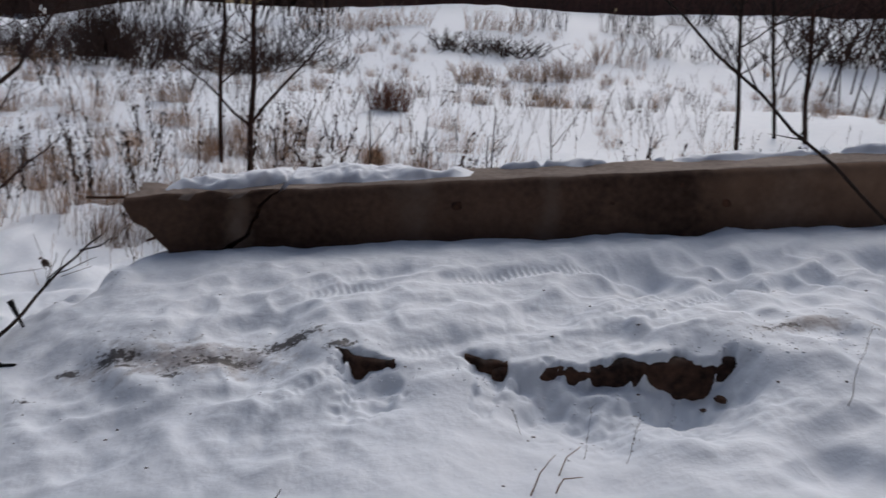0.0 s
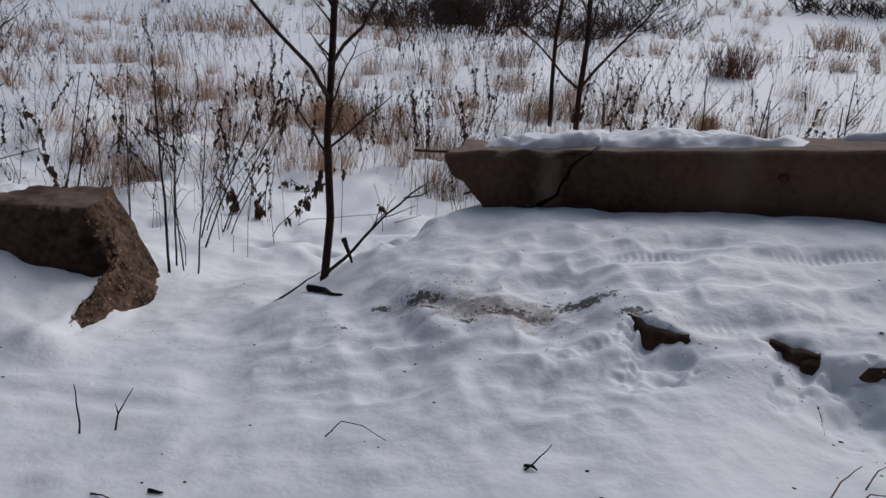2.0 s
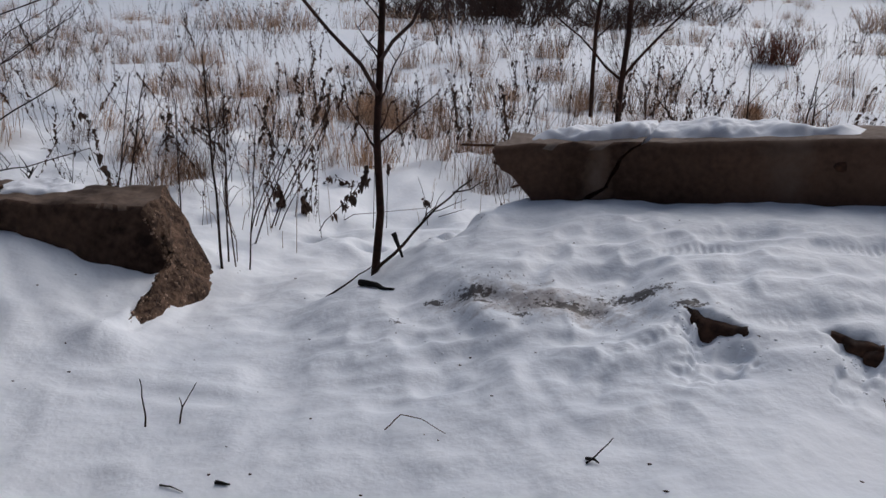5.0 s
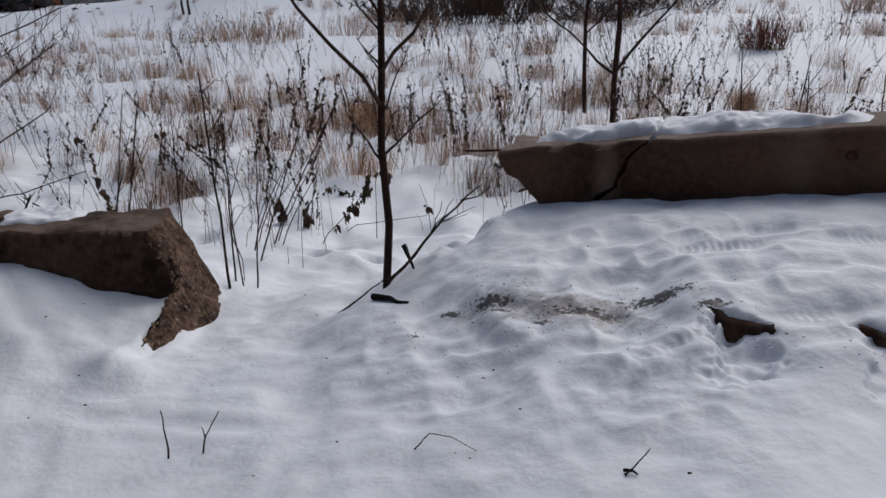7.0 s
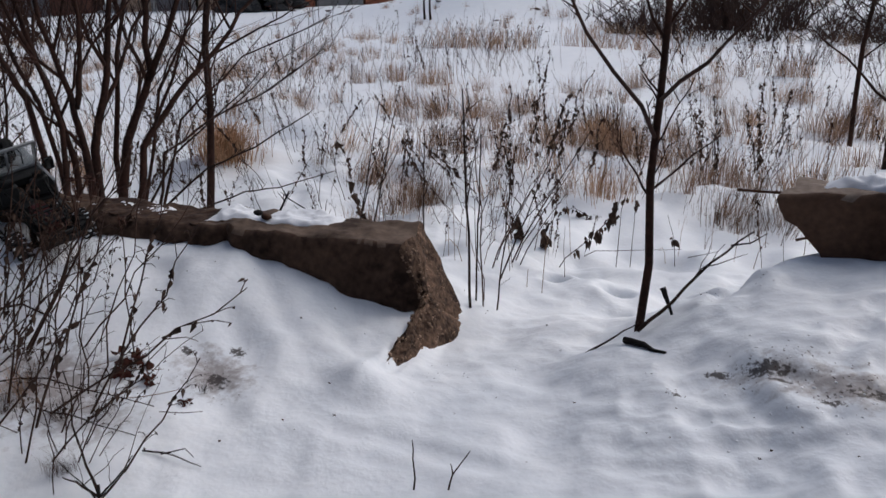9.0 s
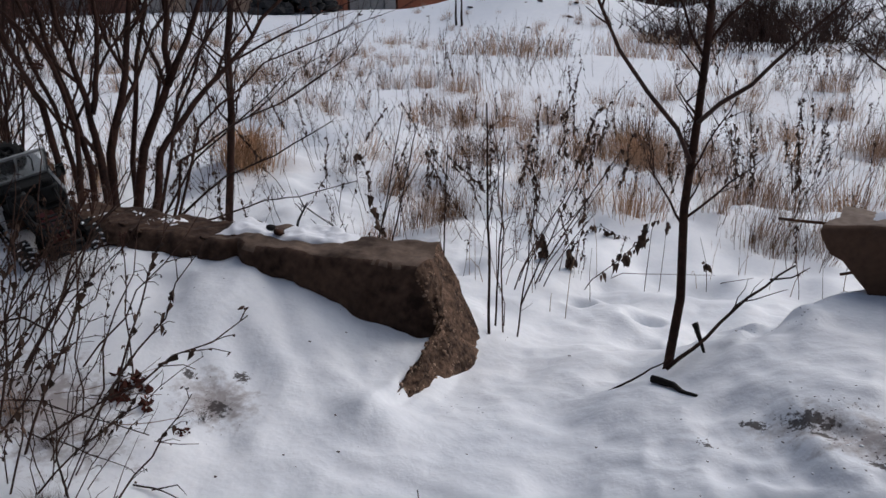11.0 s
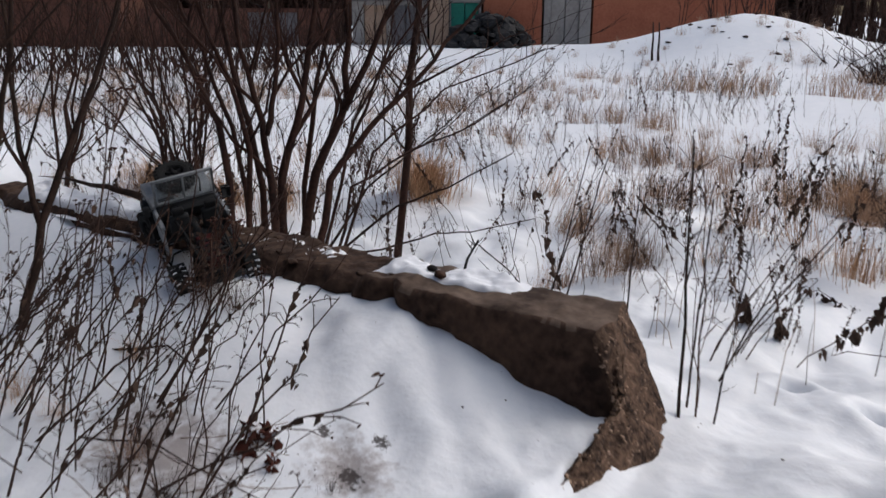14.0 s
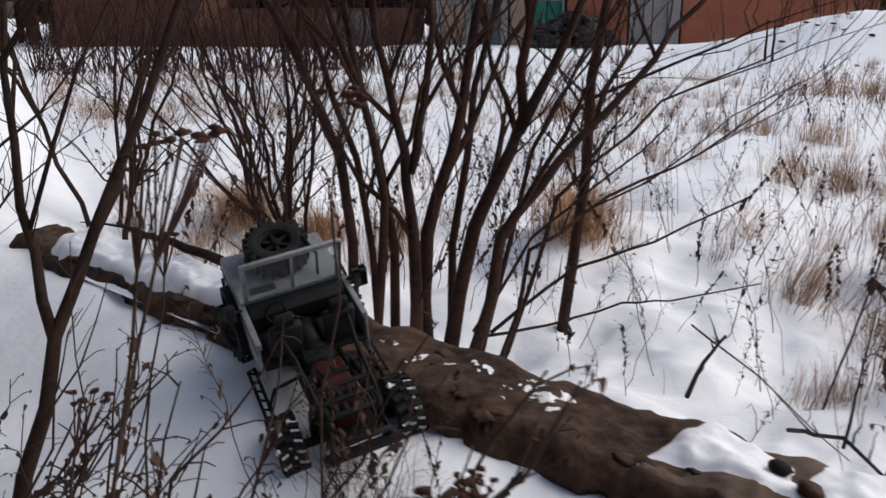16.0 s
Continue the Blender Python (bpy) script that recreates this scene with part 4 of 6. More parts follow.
for _ in range(12):
    x, y = rng.uniform(-1.74, -1.46), rng.uniform(0.50, 0.66)
    ob = weed_thing(x, y, rng.uniform(0.20, 0.36), rng.choice((8, 9, 10)), rng, 0.10, "leaning dry weed stalk with dead seed heads in the snow", STALK)
    way = rng.gauss(0.95, 0.4)
    ob.matrix_world = ob.matrix_world @ Matrix.Rotation(rng.uniform(0.15, 0.7), 4, Vector((-math.sin(way), math.cos(way), 0)))
for _ in range(4):
    x, y = rng.uniform(-2.4, -1.75), rng.uniform(0.42, 0.80)
    tuft_thing(x, y, rng.uniform(0.06, 0.13), 1, rng, rng.choice((GRASS_DARK, GRASS)), "flattened tuft of dead grass in the snow")
DEAD = material("red_brown_leaf", (0.045, 0.014, 0.010), (0.10, 0.030, 0.020), rough=0.9, scale=20.0, fine=120.0, bump=0.4, depth=0.002)
for x, y, size in ((-1.815, 0.835, 0.036), (-1.85, 0.85, 0.028), (-1.735, 0.842, 0.022), (-1.60, 0.84, 0.013)):
    b = Build()
    for _ in range(18):
        crumple(b, Vector((x, y, ground_at(x, y) + size * 0.35)) + Vector((rng.uniform(-1, 1), rng.uniform(-1, 1), rng.uniform(-0.2, 0.3))) * size * 0.9, rng, size)
    tagged(part("dead_leaf", b, DEAD), "crumpled red-brown dead leaf lying on the snow", "leaf", "dead leaves")
for x, y, size, mat in ((-1.82, 0.835, 0.045, DEAD), (-1.80, 0.825, 0.040, STALK), (-1.75, 0.64, 0.06, STALK), (-1.86, 0.57, 0.07, WEED), (-1.70, 0.71, 0.05, WEED), (-1.93, 0.66, 0.06, STALK), (-1.62, 0.90, 0.035, STALK), (-1.567, 0.545, 0.055, WEED), (-1.55, 0.56, 0.045, STALK)):
    tuft_thing(x, y, size, 1, rng, mat, "small flattened tuft of dead brown grass in the snow")
for x, y, h, k in ((0.30, 1.20, 0.10, 0), (0.36, 1.16, 0.09, 2), (0.72, 1.22, 0.14, 4), (0.2, 1.27, 0.05, 3)):
    weed_thing(x, y, h, k, rng, 0.3, "short dry weed sprig poking out of the snow")
for _ in range(60):
    x, y = rng.uniform(-3.1, -1.4), rng.uniform(2.15, 3.4)
    if in_gap(x, y) or math.hypot(x + 3.0, y - 2.1) < 0.6:
        continue
    weed_thing(x, y, rng.uniform(0.12, 0.38), rng.randrange(8), rng, 0.6, mat=rng.choice((WEED, STALK)))
for x, y, h in ((-0.158, 5.5, 0.42), (-0.10, 5.55, 0.30), (0.343, 5.5, 0.46), (0.31, 5.52, 0.30), (0.80, 5.8, 0.48), (-0.487, 5.5, 0.45), (1.5, 6.0, 0.4)):
    sapling((x, y), (x + rng.uniform(-0.08, 0.08), y, ground_at(x, y) + h), 0.0055, [(0.45, (x + 0.12, y + 0.02, ground_at(x, y) + h * 0.85), 0.0035)], 80 + int(h * 100), "bare budded shoot standing behind the beam", twigs=7, twig_len=0.10)
for _ in range(14):
    x, y, a, n = rng.uniform(-2.2, -1.55), rng.uniform(0.50, 0.85), rng.uniform(-0.5, 1.6), rng.uniform(0.08, 0.22)
    pts = [Vector((x + n * t * math.cos(a + 0.3 * t), y + n * t * math.sin(a + 0.3 * t), 0)) for t in (0, 0.33, 0.66, 1)]
    pts = [Vector((p.x, p.y, ground_at(p.x, p.y) + 0.004 + 0.012 * k)) for k, p in enumerate(pts)]
    tagged(part("lying_stem", Build().tube(pts, [0.0010, 0.0009, 0.0008, 0.0006], 5), rng.choice((WEED, STALK, WISP))), "dry broken weed stem lying on the snow", "weed", "lying stems")
for x, y, size in ((-2.36, 0.99, 0.11), (-2.43, 0.95, 0.12)):
    tuft_thing(x, y, size, 1, rng, WEED, "tangle of dead brown grass against the pile")


def bent_weed(pts, r, leaves, label, mat=STALK, seed=1, size=0.03):
    """A dead stem bent along given places, with shrivelled leaves hanging at parts of its length."""
    rg = random.Random(seed)
    ob = thing("bent_weed", label, "weed", group="bent weeds")
    line = []
    for a, b in zip(pts, pts[1:]):
        line += crooked(a, b, rg, 3, 0.012)[:-1]
    line.append(Vector(pts[-1]))
    line[0].z -= 0.03
    part("stalk", Build().tube(line, [r * (1 - 0.55 * k / (len(line) - 1)) for k in range(len(line))], 6), mat, ob)
    if leaves:
        b = Build()
        for t, n in leaves:
            for _ in range(n):
                p, _ = along(line, min(1.0, max(0.05, rg.gauss(t, 0.05))))
                crumple(b, p + Vector((rg.gauss(0, 0.006), rg.gauss(0, 0.006), rg.gauss(0, 0.006))), rg, size)
        tagged(part("withered_foliage", b, LEAF, ob), kind="stuff")
    return ob


for k, (pts, r, leaves, size) in enumerate((
        (((-1.759, 2.126, -0.132), (-1.663, 2.126, 0.06), (-1.579, 2.14, 0.20)), 0.0026, ((0.9, 4),), 0.02),
        (((-1.768, 2.25, -0.146), (-1.599, 2.25, 0.131), (-1.461, 2.26, 0.356)), 0.0030, ((0.95, 3),), 0.02),
        (((-1.743, 2.264, -0.154), (-1.631, 2.264, 0.02), (-1.551, 2.27, 0.135)), 0.0022, (), 0.02),
        (((-1.768, 2.272, -0.146), (-1.637, 2.272, 0.063), (-1.529, 2.28, 0.234)), 0.0024, ((0.6, 3),), 0.02),
        (((-1.80, 2.20, -0.14), (-1.70, 2.21, 0.05), (-1.60, 2.22, 0.24)), 0.0022, (), 0.02),
        (((-1.93, 2.56, -0.18), (-1.95, 2.56, -0.15), (-1.94, 2.55, -0.10)), 0.0025, ((0.5, 14), (0.9, 12)), 0.034),
        (((-1.79, 2.51, -0.18), (-1.792, 2.51, -0.13), (-1.785, 2.51, -0.08)), 0.0025, ((0.5, 14), (0.9, 10)), 0.034),
        (((-1.698, 2.445, -0.205), (-1.572, 2.445, -0.085), (-1.463, 2.445, 0.033), (-1.443, 2.445, 0.114)), 0.0020, ((0.35, 7), (0.5, 8), (0.62, 8), (0.8, 4)), 0.030),
        (((-1.691, 2.601, -0.190), (-1.488, 2.601, -0.144), (-1.279, 2.601, -0.095)), 0.0015, (), 0.02),
        (((-1.357, 2.785, -0.200), (-1.285, 2.785, -0.169), (-1.22, 2.785, -0.141)), 0.0015, (), 0.02),
        (((-1.363, 2.741, -0.225), (-1.373, 2.741, -0.123), (-1.408, 2.741, -0.025)), 0.0014, ((0.5, 9),), 0.026),
        (((-1.522, 2.579, -0.211), (-1.511, 2.579, 0.013), (-1.491, 2.579, 0.10)), 0.0015, ((0.8, 3),), 0.018),
        (((-1.49, 2.627, -0.218), (-1.482, 2.627, -0.053), (-1.484, 2.627, 0.079)), 0.0014, ((0.85, 4),), 0.018),
        (((-1.533, 2.249, -0.161), (-1.541, 2.249, -0.061), (-1.538, 2.249, 0.03)), 0.0011, (), 0.02),
        (((-2.055, 2.979, -0.200), (-1.959, 2.979, -0.150), (-1.846, 2.979, -0.185)), 0.0018, ((0.3, 6), (0.6, 8), (0.85, 8)), 0.028))):
    bent_weed(pts, r, leaves, "dark dead weed stem bent over the snow behind the bank", seed=300 + k, size=size)
for x, y, size in ((-1.444, 3.312, 0.20), (-1.40, 3.41, 0.24), (-1.33, 3.25, 0.18), (-1.396, 3.571, 0.22), (-1.25, 3.45, 0.22), (-1.15, 3.30, 0.18)):
    tuft_thing(x, y, size, 2, rng, WISP, "thin tuft of dry pale grass behind the bank")
for x, y, h, k in ((-1.75, 2.47, 0.13, 6), (-1.73, 2.49, 0.12, 3), (-1.81, 2.34, 0.14, 6), (-2.40, 3.34, 0.48, 6), (-2.44, 3.40, 0.42, 3), (-2.36, 3.44, 0.36, 6), (-2.95, 2.92, 0.30, 6), (-3.0, 2.88, 0.26, 3), (-3.40, 2.66, 0.28, 6), (-3.1, 4.05, 0.34, 6), (-3.05, 4.1, 0.30, 3), (-3.48, 4.85, 0.40, 6),
                   (-3.56, 4.8, 0.36, 3), (-2.2, 4.2, 0.34, 6), (-1.6, 4.4, 0.32, 3), (-2.0, 3.7, 0.30, 6), (-3.65, 7.4, 0.5, 6), (-3.7, 7.3, 0.45, 3), (-3.55, 7.5, 0.45, 6)):
    weed_thing(x, y, h, k, rng, 0.3, "dead weed with dark clustered seed heads in the field", STALK)
for x, y, n in ((-1.95, 3.35, 2), (-2.3, 3.55, 1), (-3.05, 3.05, 2), (-2.5, 3.05, 1), (-3.6, 3.4, 2), (-2.9, 4.4, 2), (-1.3, 4.1, 3), (-2.2, 5.0, 3), (-4.2, 4.9, 5), (-5.2, 5.6, 5)):
    for _ in range(n):
        tuft_thing(rng.gauss(x, 0.10), rng.gauss(y, 0.08), rng.uniform(0.16, 0.30), rng.choice((0, 2, 3)), rng, rng.choice((GRASS, GRASS_DARK)), "tuft of dry tan grass standing in the snow")
for x, y, size, n in ((-2.55, 2.40, 0.16, 3), (-2.42, 2.45, 0.20, 3), (-2.65, 2.86, 0.22, 3), (-2.82, 2.93, 0.20, 2), (-3.05, 3.30, 0.24, 2), (-3.22, 2.92, 0.16, 2), (-3.48, 2.80, 0.14, 2)):
    for _ in range(n):
        tuft_thing(rng.gauss(x, 0.07), rng.gauss(y, 0.07), size * rng.uniform(0.7, 1.2), rng.choice((0, 2, 3)), rng, rng.choice((WISP, GRASS_DARK)), "thin tuft of dry pale grass behind the pile")
# tan patches farther out
for x, y, sx, sy, size, n in ((-2.36, 6.87, 0.30, 0.10, 0.22, 9), (-2.67, 7.9, 0.12, 0.08, 0.26, 5), (-2.55, 6.0, 0.16, 0.08, 0.20, 6), (-1.57, 5.63, 0.18, 0.10, 0.30, 9), (-1.45, 7.15, 0.22, 0.10, 0.22, 6), (-1.09, 5.7, 0.10, 0.08, 0.18, 4), (-2.8, 4.55, 0.14, 0.10, 0.26, 7),
                              (-3.15, 5.15, 0.15, 0.12, 0.28, 6), (-4.23, 4.5, 0.15, 0.12, 0.26, 5), (0.9, 10.5, 0.5, 0.2, 0.30, 8), (2.0, 10.2, 0.5, 0.2, 0.26, 6)):
    for _ in range(n):
        tuft_thing(rng.gauss(x, sx), rng.gauss(y, sy), size * rng.uniform(0.7, 1.2), rng.choice((0, 2, 3)), rng, rng.choice((GRASS, GRASS_DARK, WISP)), "tuft of dry tan grass standing in the snow")
# weeds of the near field
count = 0
while count < 105:
    a, d = rng.uniform(radians(-20), radians(72)), rng.uniform(2.6, 8.0)
    x, y = -0.3 - d * math.sin(a), d * math.cos(a)
    if y < bank_edge(x) + 0.45 or in_gap(x, y):
        continue
    dense = 0.55 + 0.6 * float(ripple(x, y, 1.3, 31))
    if x > -0.9:
        dense *= 0.35
    if rng.random() > dense:
        continue
    weed_thing(x, y, rng.uniform(0.20, 0.48), rng.randrange(8), rng, 0.45)
    count += 1
count = 0
while count < 30:
    a, d = rng.uniform(radians(-22), radians(72)), rng.uniform(2.9, 9.0)
    x, y = -0.3 - d * math.sin(a), d * math.cos(a)
    if y < bank_edge(x) + 0.5 or in_gap(x, y) or math.hypot(x + 3.0, y - 2.1) < 1.25 or float(ripple(x, y, 0.9, 41)) < -0.1 or (x > -0.8 and rng.random() < 0.6):
        continue
    tuft_thing(x, y, rng.uniform(0.12, 0.30), rng.randrange(4), rng, rng.choice((GRASS, GRASS_DARK, GRASS_DARK)), "tuft of dry tan grass standing in the snow")
    count += 1
for x, y, size in ((-4.0, 2.60, 0.27), (-3.80, 1.22, 0.17), (-0.52, 6.08, 0.16), (-5.0, 1.50, 0.24), (-2.62, 4.45, 0.22), (-4.6, 1.72, 0.16)):
    b = Build()
    m = planted(x, y, size, rng, 0.15)
    baked(CLUMP, Matrix.Translation(-m.translation) @ m, b)
    ob = thing("grass_clump", "bent round clump of golden dry grass in the snow", "grass", Matrix.Translation(m.translation), "grass clumps")
    tagged(part("blade_spray", b, GRASS, ob), kind="stuff")
for x, y, h, k in ((-2.36, 0.98, 0.20, 6), (-2.33, 1.03, 0.22, 1), (-2.30, 1.05, 0.12, 3), (-2.40, 0.93, 0.24, 6), (-2.45, 0.90, 0.22, 1), (-2.37, 1.07, 0.10, 3), (-2.29, 0.96, 0.20, 1)):
    weed_thing(x, y, h, k, rng, 0.15, "dead weed with dark brown seed heads in the snow")


def umbel_weed(x, y, top, heads, size, seed, label="tall dead weed with flat brown seed heads in the snow"):
    """A stiff stalk that branches at its top into a flat cluster of small round seed heads."""
    rg = random.Random(seed)
    ob = thing("seeded_weed", label, "weed", group="seeded weeds")
    line = crooked((x, y, ground_at(x, y) - 0.02), top, rg, 6, 0.015)
    stalk, rays, seeds = Build().tube(line, [0.0019, 0.0019, 0.0018, 0.0017, 0.0015, 0.0013, 0.0011], 6), Build(), Build()
    neck = along(line, 0.90)[0]
    for _ in range(heads):
        a, d = rg.uniform(0, 6.28), size * rg.random() ** 0.6
        p = Vector(top) + Vector((d * math.cos(a), d * math.sin(a), rg.uniform(-0.25, 0.25) * size))
        rays.tube([neck, neck.lerp(p, 0.6) + Vector((0, 0, -0.1 * size)), p], [0.0008, 0.0007, 0.0006], 4, cap=False)
        seeds.blob(p, size * rg.uniform(0.12, 0.20), rg, squash=(1.1, 1.1, 0.6), rough=0.3)
        seeds.blob(p + Vector((rg.uniform(-1, 1), rg.uniform(-1, 1), 0)) * size * 0.22, size * rg.uniform(0.08, 0.14), rg, squash=(1.1, 1.1, 0.6), rough=0.3)
    part("stalk", stalk, STALK, ob)
    tagged(part("ray_spray", rays, SEED, ob), kind="stuff")
    tagged(part("seed_head", seeds, SEED, ob, "cluster of dark red-brown seed heads"), kind="stuff")
    return ob


SEED = material("brown_seed_head", (0.022, 0.010, 0.007), (0.075, 0.032, 0.022), rough=0.9, scale=60.0, fine=300.0, bump=0.5, depth=0.002)
for k, (x, y, top, heads, size) in enumerate(((-2.02, 0.50, (-1.95, 0.685, 0.67), 11, 0.024), (-1.93, 0.52, (-1.97, 0.665, 0.655), 5, 0.016), (-2.24, 0.84, (-2.24, 0.90, 0.66), 14, 0.032),
                                                      (-1.95, 0.70, (-1.88, 0.82, 0.43), 14, 0.022), (-1.99, 0.76, (-1.91, 0.86, 0.41), 12, 0.020), (-1.80, 0.72, (-1.85, 0.79, 0.40), 9, 0.017),
                                                      (-1.84, 0.86, (-1.85, 0.88, 0.33), 7, 0.014), (-2.15, 0.55, (-2.13, 0.62, 0.44), 9, 0.020), (-2.42, 0.66, (-2.40, 0.74, 0.50), 10, 0.024))):
    umbel_weed(x, y, top, heads, size, 140 + k)
# the farther field, past counting
far_stalk, far_leaf, far_grass = Build(), Build(), Build()
count = 0
while count < 3500:
    a, d = rng.uniform(radians(-30), radians(85)), rng.uniform(3.2, 17.0)
    x, y = -0.3 - d * math.sin(a), d * math.cos(a)
    if y < bank_edge(x) + 0.5 or in_gap(x, y):
        continue
    dense = (0.30 + 0.9 * float(ripple(x, y, 1.3, 31)) + 0.9 * float(ripple(x, y, 0.45, 52))) * ((0.6 if d < 7 else 0.9) if x > -0.6 else 1.0) * (1.0 - 0.4 * float(ease(9, 15, d)))
    if rng.random() > dense:
        continue
    k = rng.randrange(8)
    m = planted(x, y, rng.uniform(0.15, 0.42), rng, 0.5)
    kinds = WEEDS if d < 6.0 else LIGHT_WEEDS
    baked(kinds[k][0], m, far_stalk)
    baked(kinds[k][1], m, far_leaf)
    count += 1
count = 0
while count < 640:
    a, d = rng.uniform(radians(-30), radians(85)), rng.uniform(3.5, 20.0)
    x, y = -0.3 - d * math.sin(a), d * math.cos(a)
    if y < bank_edge(x) + 0.5 or in_gap(x, y) or math.hypot(x + 3.0, y - 2.1) < 1.25 or float(ripple(x, y, 1.1, 43)) < 0.0 or (x > -0.6 and rng.random() < 0.5):
        continue
    baked(TUFTS[rng.randrange(4)], planted(x, y, rng.uniform(0.12, 0.30), rng, 0.35), far_grass)
    count += 1
wisps = Build()
count = 0
while count < 1100:
    a, d = rng.uniform(radians(-30), radians(85)), 2.2 + 13 * rng.random() ** 1.3
    x, y = -0.3 - d * math.sin(a), d * math.cos(a)
    if y < bank_edge(x) + 0.35:
        continue
    dense = (0.5 + 0.6 * float(ripple(x, y, 0.9, 47))) * (0.45 if x > -0.6 else 1.0) * (0.15 if in_gap(x, y) or math.hypot(x + 3.0, y - 2.1) < 1.0 else 1.0)
    if rng.random() > dense:
        continue
    z, h, a = ground_at(x, y), rng.uniform(0.06, 0.30), rng.uniform(0, 6.28)
    out = Vector((math.cos(a), math.sin(a), 0)) * h * rng.uniform(0.05, 0.9)
    p = Vector((x, y, z - 0.01))
    r = rng.uniform(0.0008, 0.0017)
    wisps.tube([p, p + out * 0.25 + Vector((0, 0, h * 0.6)), p + out * 0.7 + Vector((0, 0, h * 0.95)), p + out + Vector((0, 0, h * rng.uniform(0.7, 1.0)))], [r, r * 0.8, r * 0.6, r * 0.4], 3, cap=False)
    count += 1
tagged(part("field_wisps", wisps, WISP), "thin bent dry stems scattered over the snowy field", "weeds", kind="stuff")
tagged(part("field_weeds", far_stalk, WEED), "dense dry brown weeds over the snowy field", "weeds", kind="stuff")
tagged(part("field_leaves", far_leaf, LEAF), "dark withered leaves and seed heads on the field weeds", "leaves", kind="stuff")
tagged(part("field_grass", far_grass, GRASS_DARK), "patches of tan dry grass over the snowy field", "grass", kind="stuff")


# ---- the toy truck on the pile ----
BLACK = material("black_plastic", (0.005, 0.005, 0.0055), (0.011, 0.011, 0.012), rough=0.75, scale=30.0, fine=200.0, bump=0.1, depth=0.0005)
RUBBER = material("tyre_rubber", (0.009, 0.009, 0.009), (0.020, 0.020, 0.020), rough=0.85, scale=60.0, fine=300.0, bump=0.3, depth=0.0006)
PAINT = material("white_body_paint", (0.13, 0.14, 0.15), (0.28, 0.29, 0.30), rough=0.45, scale=12.0, fine=120.0, bump=0.05, depth=0.0004)
GREY = material("grey_plastic", (0.009, 0.010, 0.011), (0.022, 0.023, 0.024), rough=0.65, scale=25.0, fine=150.0, bump=0.1, depth=0.0005)
RED = material("red_anodised_metal", (0.035, 0.004, 0.003), (0.085, 0.009, 0.007), rough=0.4, metal=0.3, scale=30.0, fine=150.0, bump=0.05, depth=0.0004)
STEEL = material("bright_steel", (0.30, 0.30, 0.31), (0.45, 0.45, 0.46), rough=0.35, metal=1.0, scale=30.0, fine=200.0, bump=0.05, depth=0.0003)
GLASS = bpy.data.materials.new("dull_windscreen")
GLASS.use_nodes = True
gb = GLASS.node_tree.nodes["Principled BSDF"]
gb.inputs["Base Color"].default_value = (0.80, 0.83, 0.84, 1)
gb.inputs["Roughness"].default_value, gb.inputs["Transmission Weight"].default_value, gb.inputs["IOR"].default_value = 0.08, 0.95, 1.2


def wheel(owner, x, y, z, side, tilt=None, rng=None, snowy=0.5):
    """Tyre with chunky lugs, spoked rim; side is 1 for left."""
    m = Matrix.Translation((x, y, z)) @ (tilt or Matrix()) @ Matrix.Diagonal((1, side, 1, 1))
    R, w = 0.053, 0.022
    tyre = Build().lathe([(0.030, -w * 0.9), (0.040, -w), (0.048, -w * 0.95), (R - 0.002, -w * 0.7), (R, 0), (R - 0.002, w * 0.7), (0.048, w * 0.95), (0.040, w), (0.030, w * 0.9), (0.030, -w * 0.9)], m, 36)
    tread = Build()
    for k in range(20):
        for row, off in ((-1, 0.0), (0, 0.5), (1, 0.0)):
            a = 2 * math.pi * (k + off) / 20
            turn = m @ Matrix.Rotation(-a, 4, "Y")
            y0 = row * w * 0.62
            if row:
                tread.box((R - 0.006, y0 - 0.008, -0.0045), (R + 0.0045, y0 + 0.008, 0.0045), 0.0, turn @ Matrix.Rotation(row * 0.35, 4, "X"))
            else:
                tread.box((R - 0.005, -0.0055, -0.004), (R + 0.004, 0.0055, 0.004), 0.0, turn)
    t = part("tyre", tyre, RUBBER, owner, smooth=False)
    tagged(part("tread", tread, RUBBER, t, smooth=False), kind="stuff")
    rim = Build().lathe([(0.031, -0.016), (0.031, 0.017), (0.028, 0.018), (0.026, 0.010), (0.025, 0.004), (0.0, 0.004)], m, 28)
    for k in range(6):
        rim.box((0.006, 0.006, -0.004), (0.029, 0.013, 0.004), 0.001, m @ Matrix.Rotation(2 * math.pi * k / 6, 4, "Y"))
    rim.lathe([(0.009, 0.004), (0.009, 0.016), (0.005, 0.020), (0.0, 0.020)], m, 12)
    part("rim", rim, BLACK, t)
    if rng and snowy:
        b = Build()
        for k in range(20):
            for row in (-1, 1):
                if rng.random() < 0.9 * snowy:
                    turn = m @ Matrix.Rotation(-2 * math.pi * (k + 0.5) / 20, 4, "Y")
                    b.box((R - 0.004, row * w * 0.62 - 0.0065, -0.0019), (R + 0.0015, row * w * 0.62 + 0.0065, 0.0019), 0.0006, turn @ Matrix.Rotation(row * 0.35, 4, "X"))
        for _ in range(int(30 * snowy)):
            a, yy = rng.uniform(0, 6.28), rng.uniform(-w, w)
            p = m @ Vector(((R + 0.001) * math.cos(a), yy, (R + 0.001) * math.sin(a)))
            b.blob(p, rng.uniform(0.002, 0.0052), rng, rough=0.4)
        tagged(part("packed_snow", b, SNOW_CAP, t, "white snow packed in the tread"), kind="stuff")
    return t


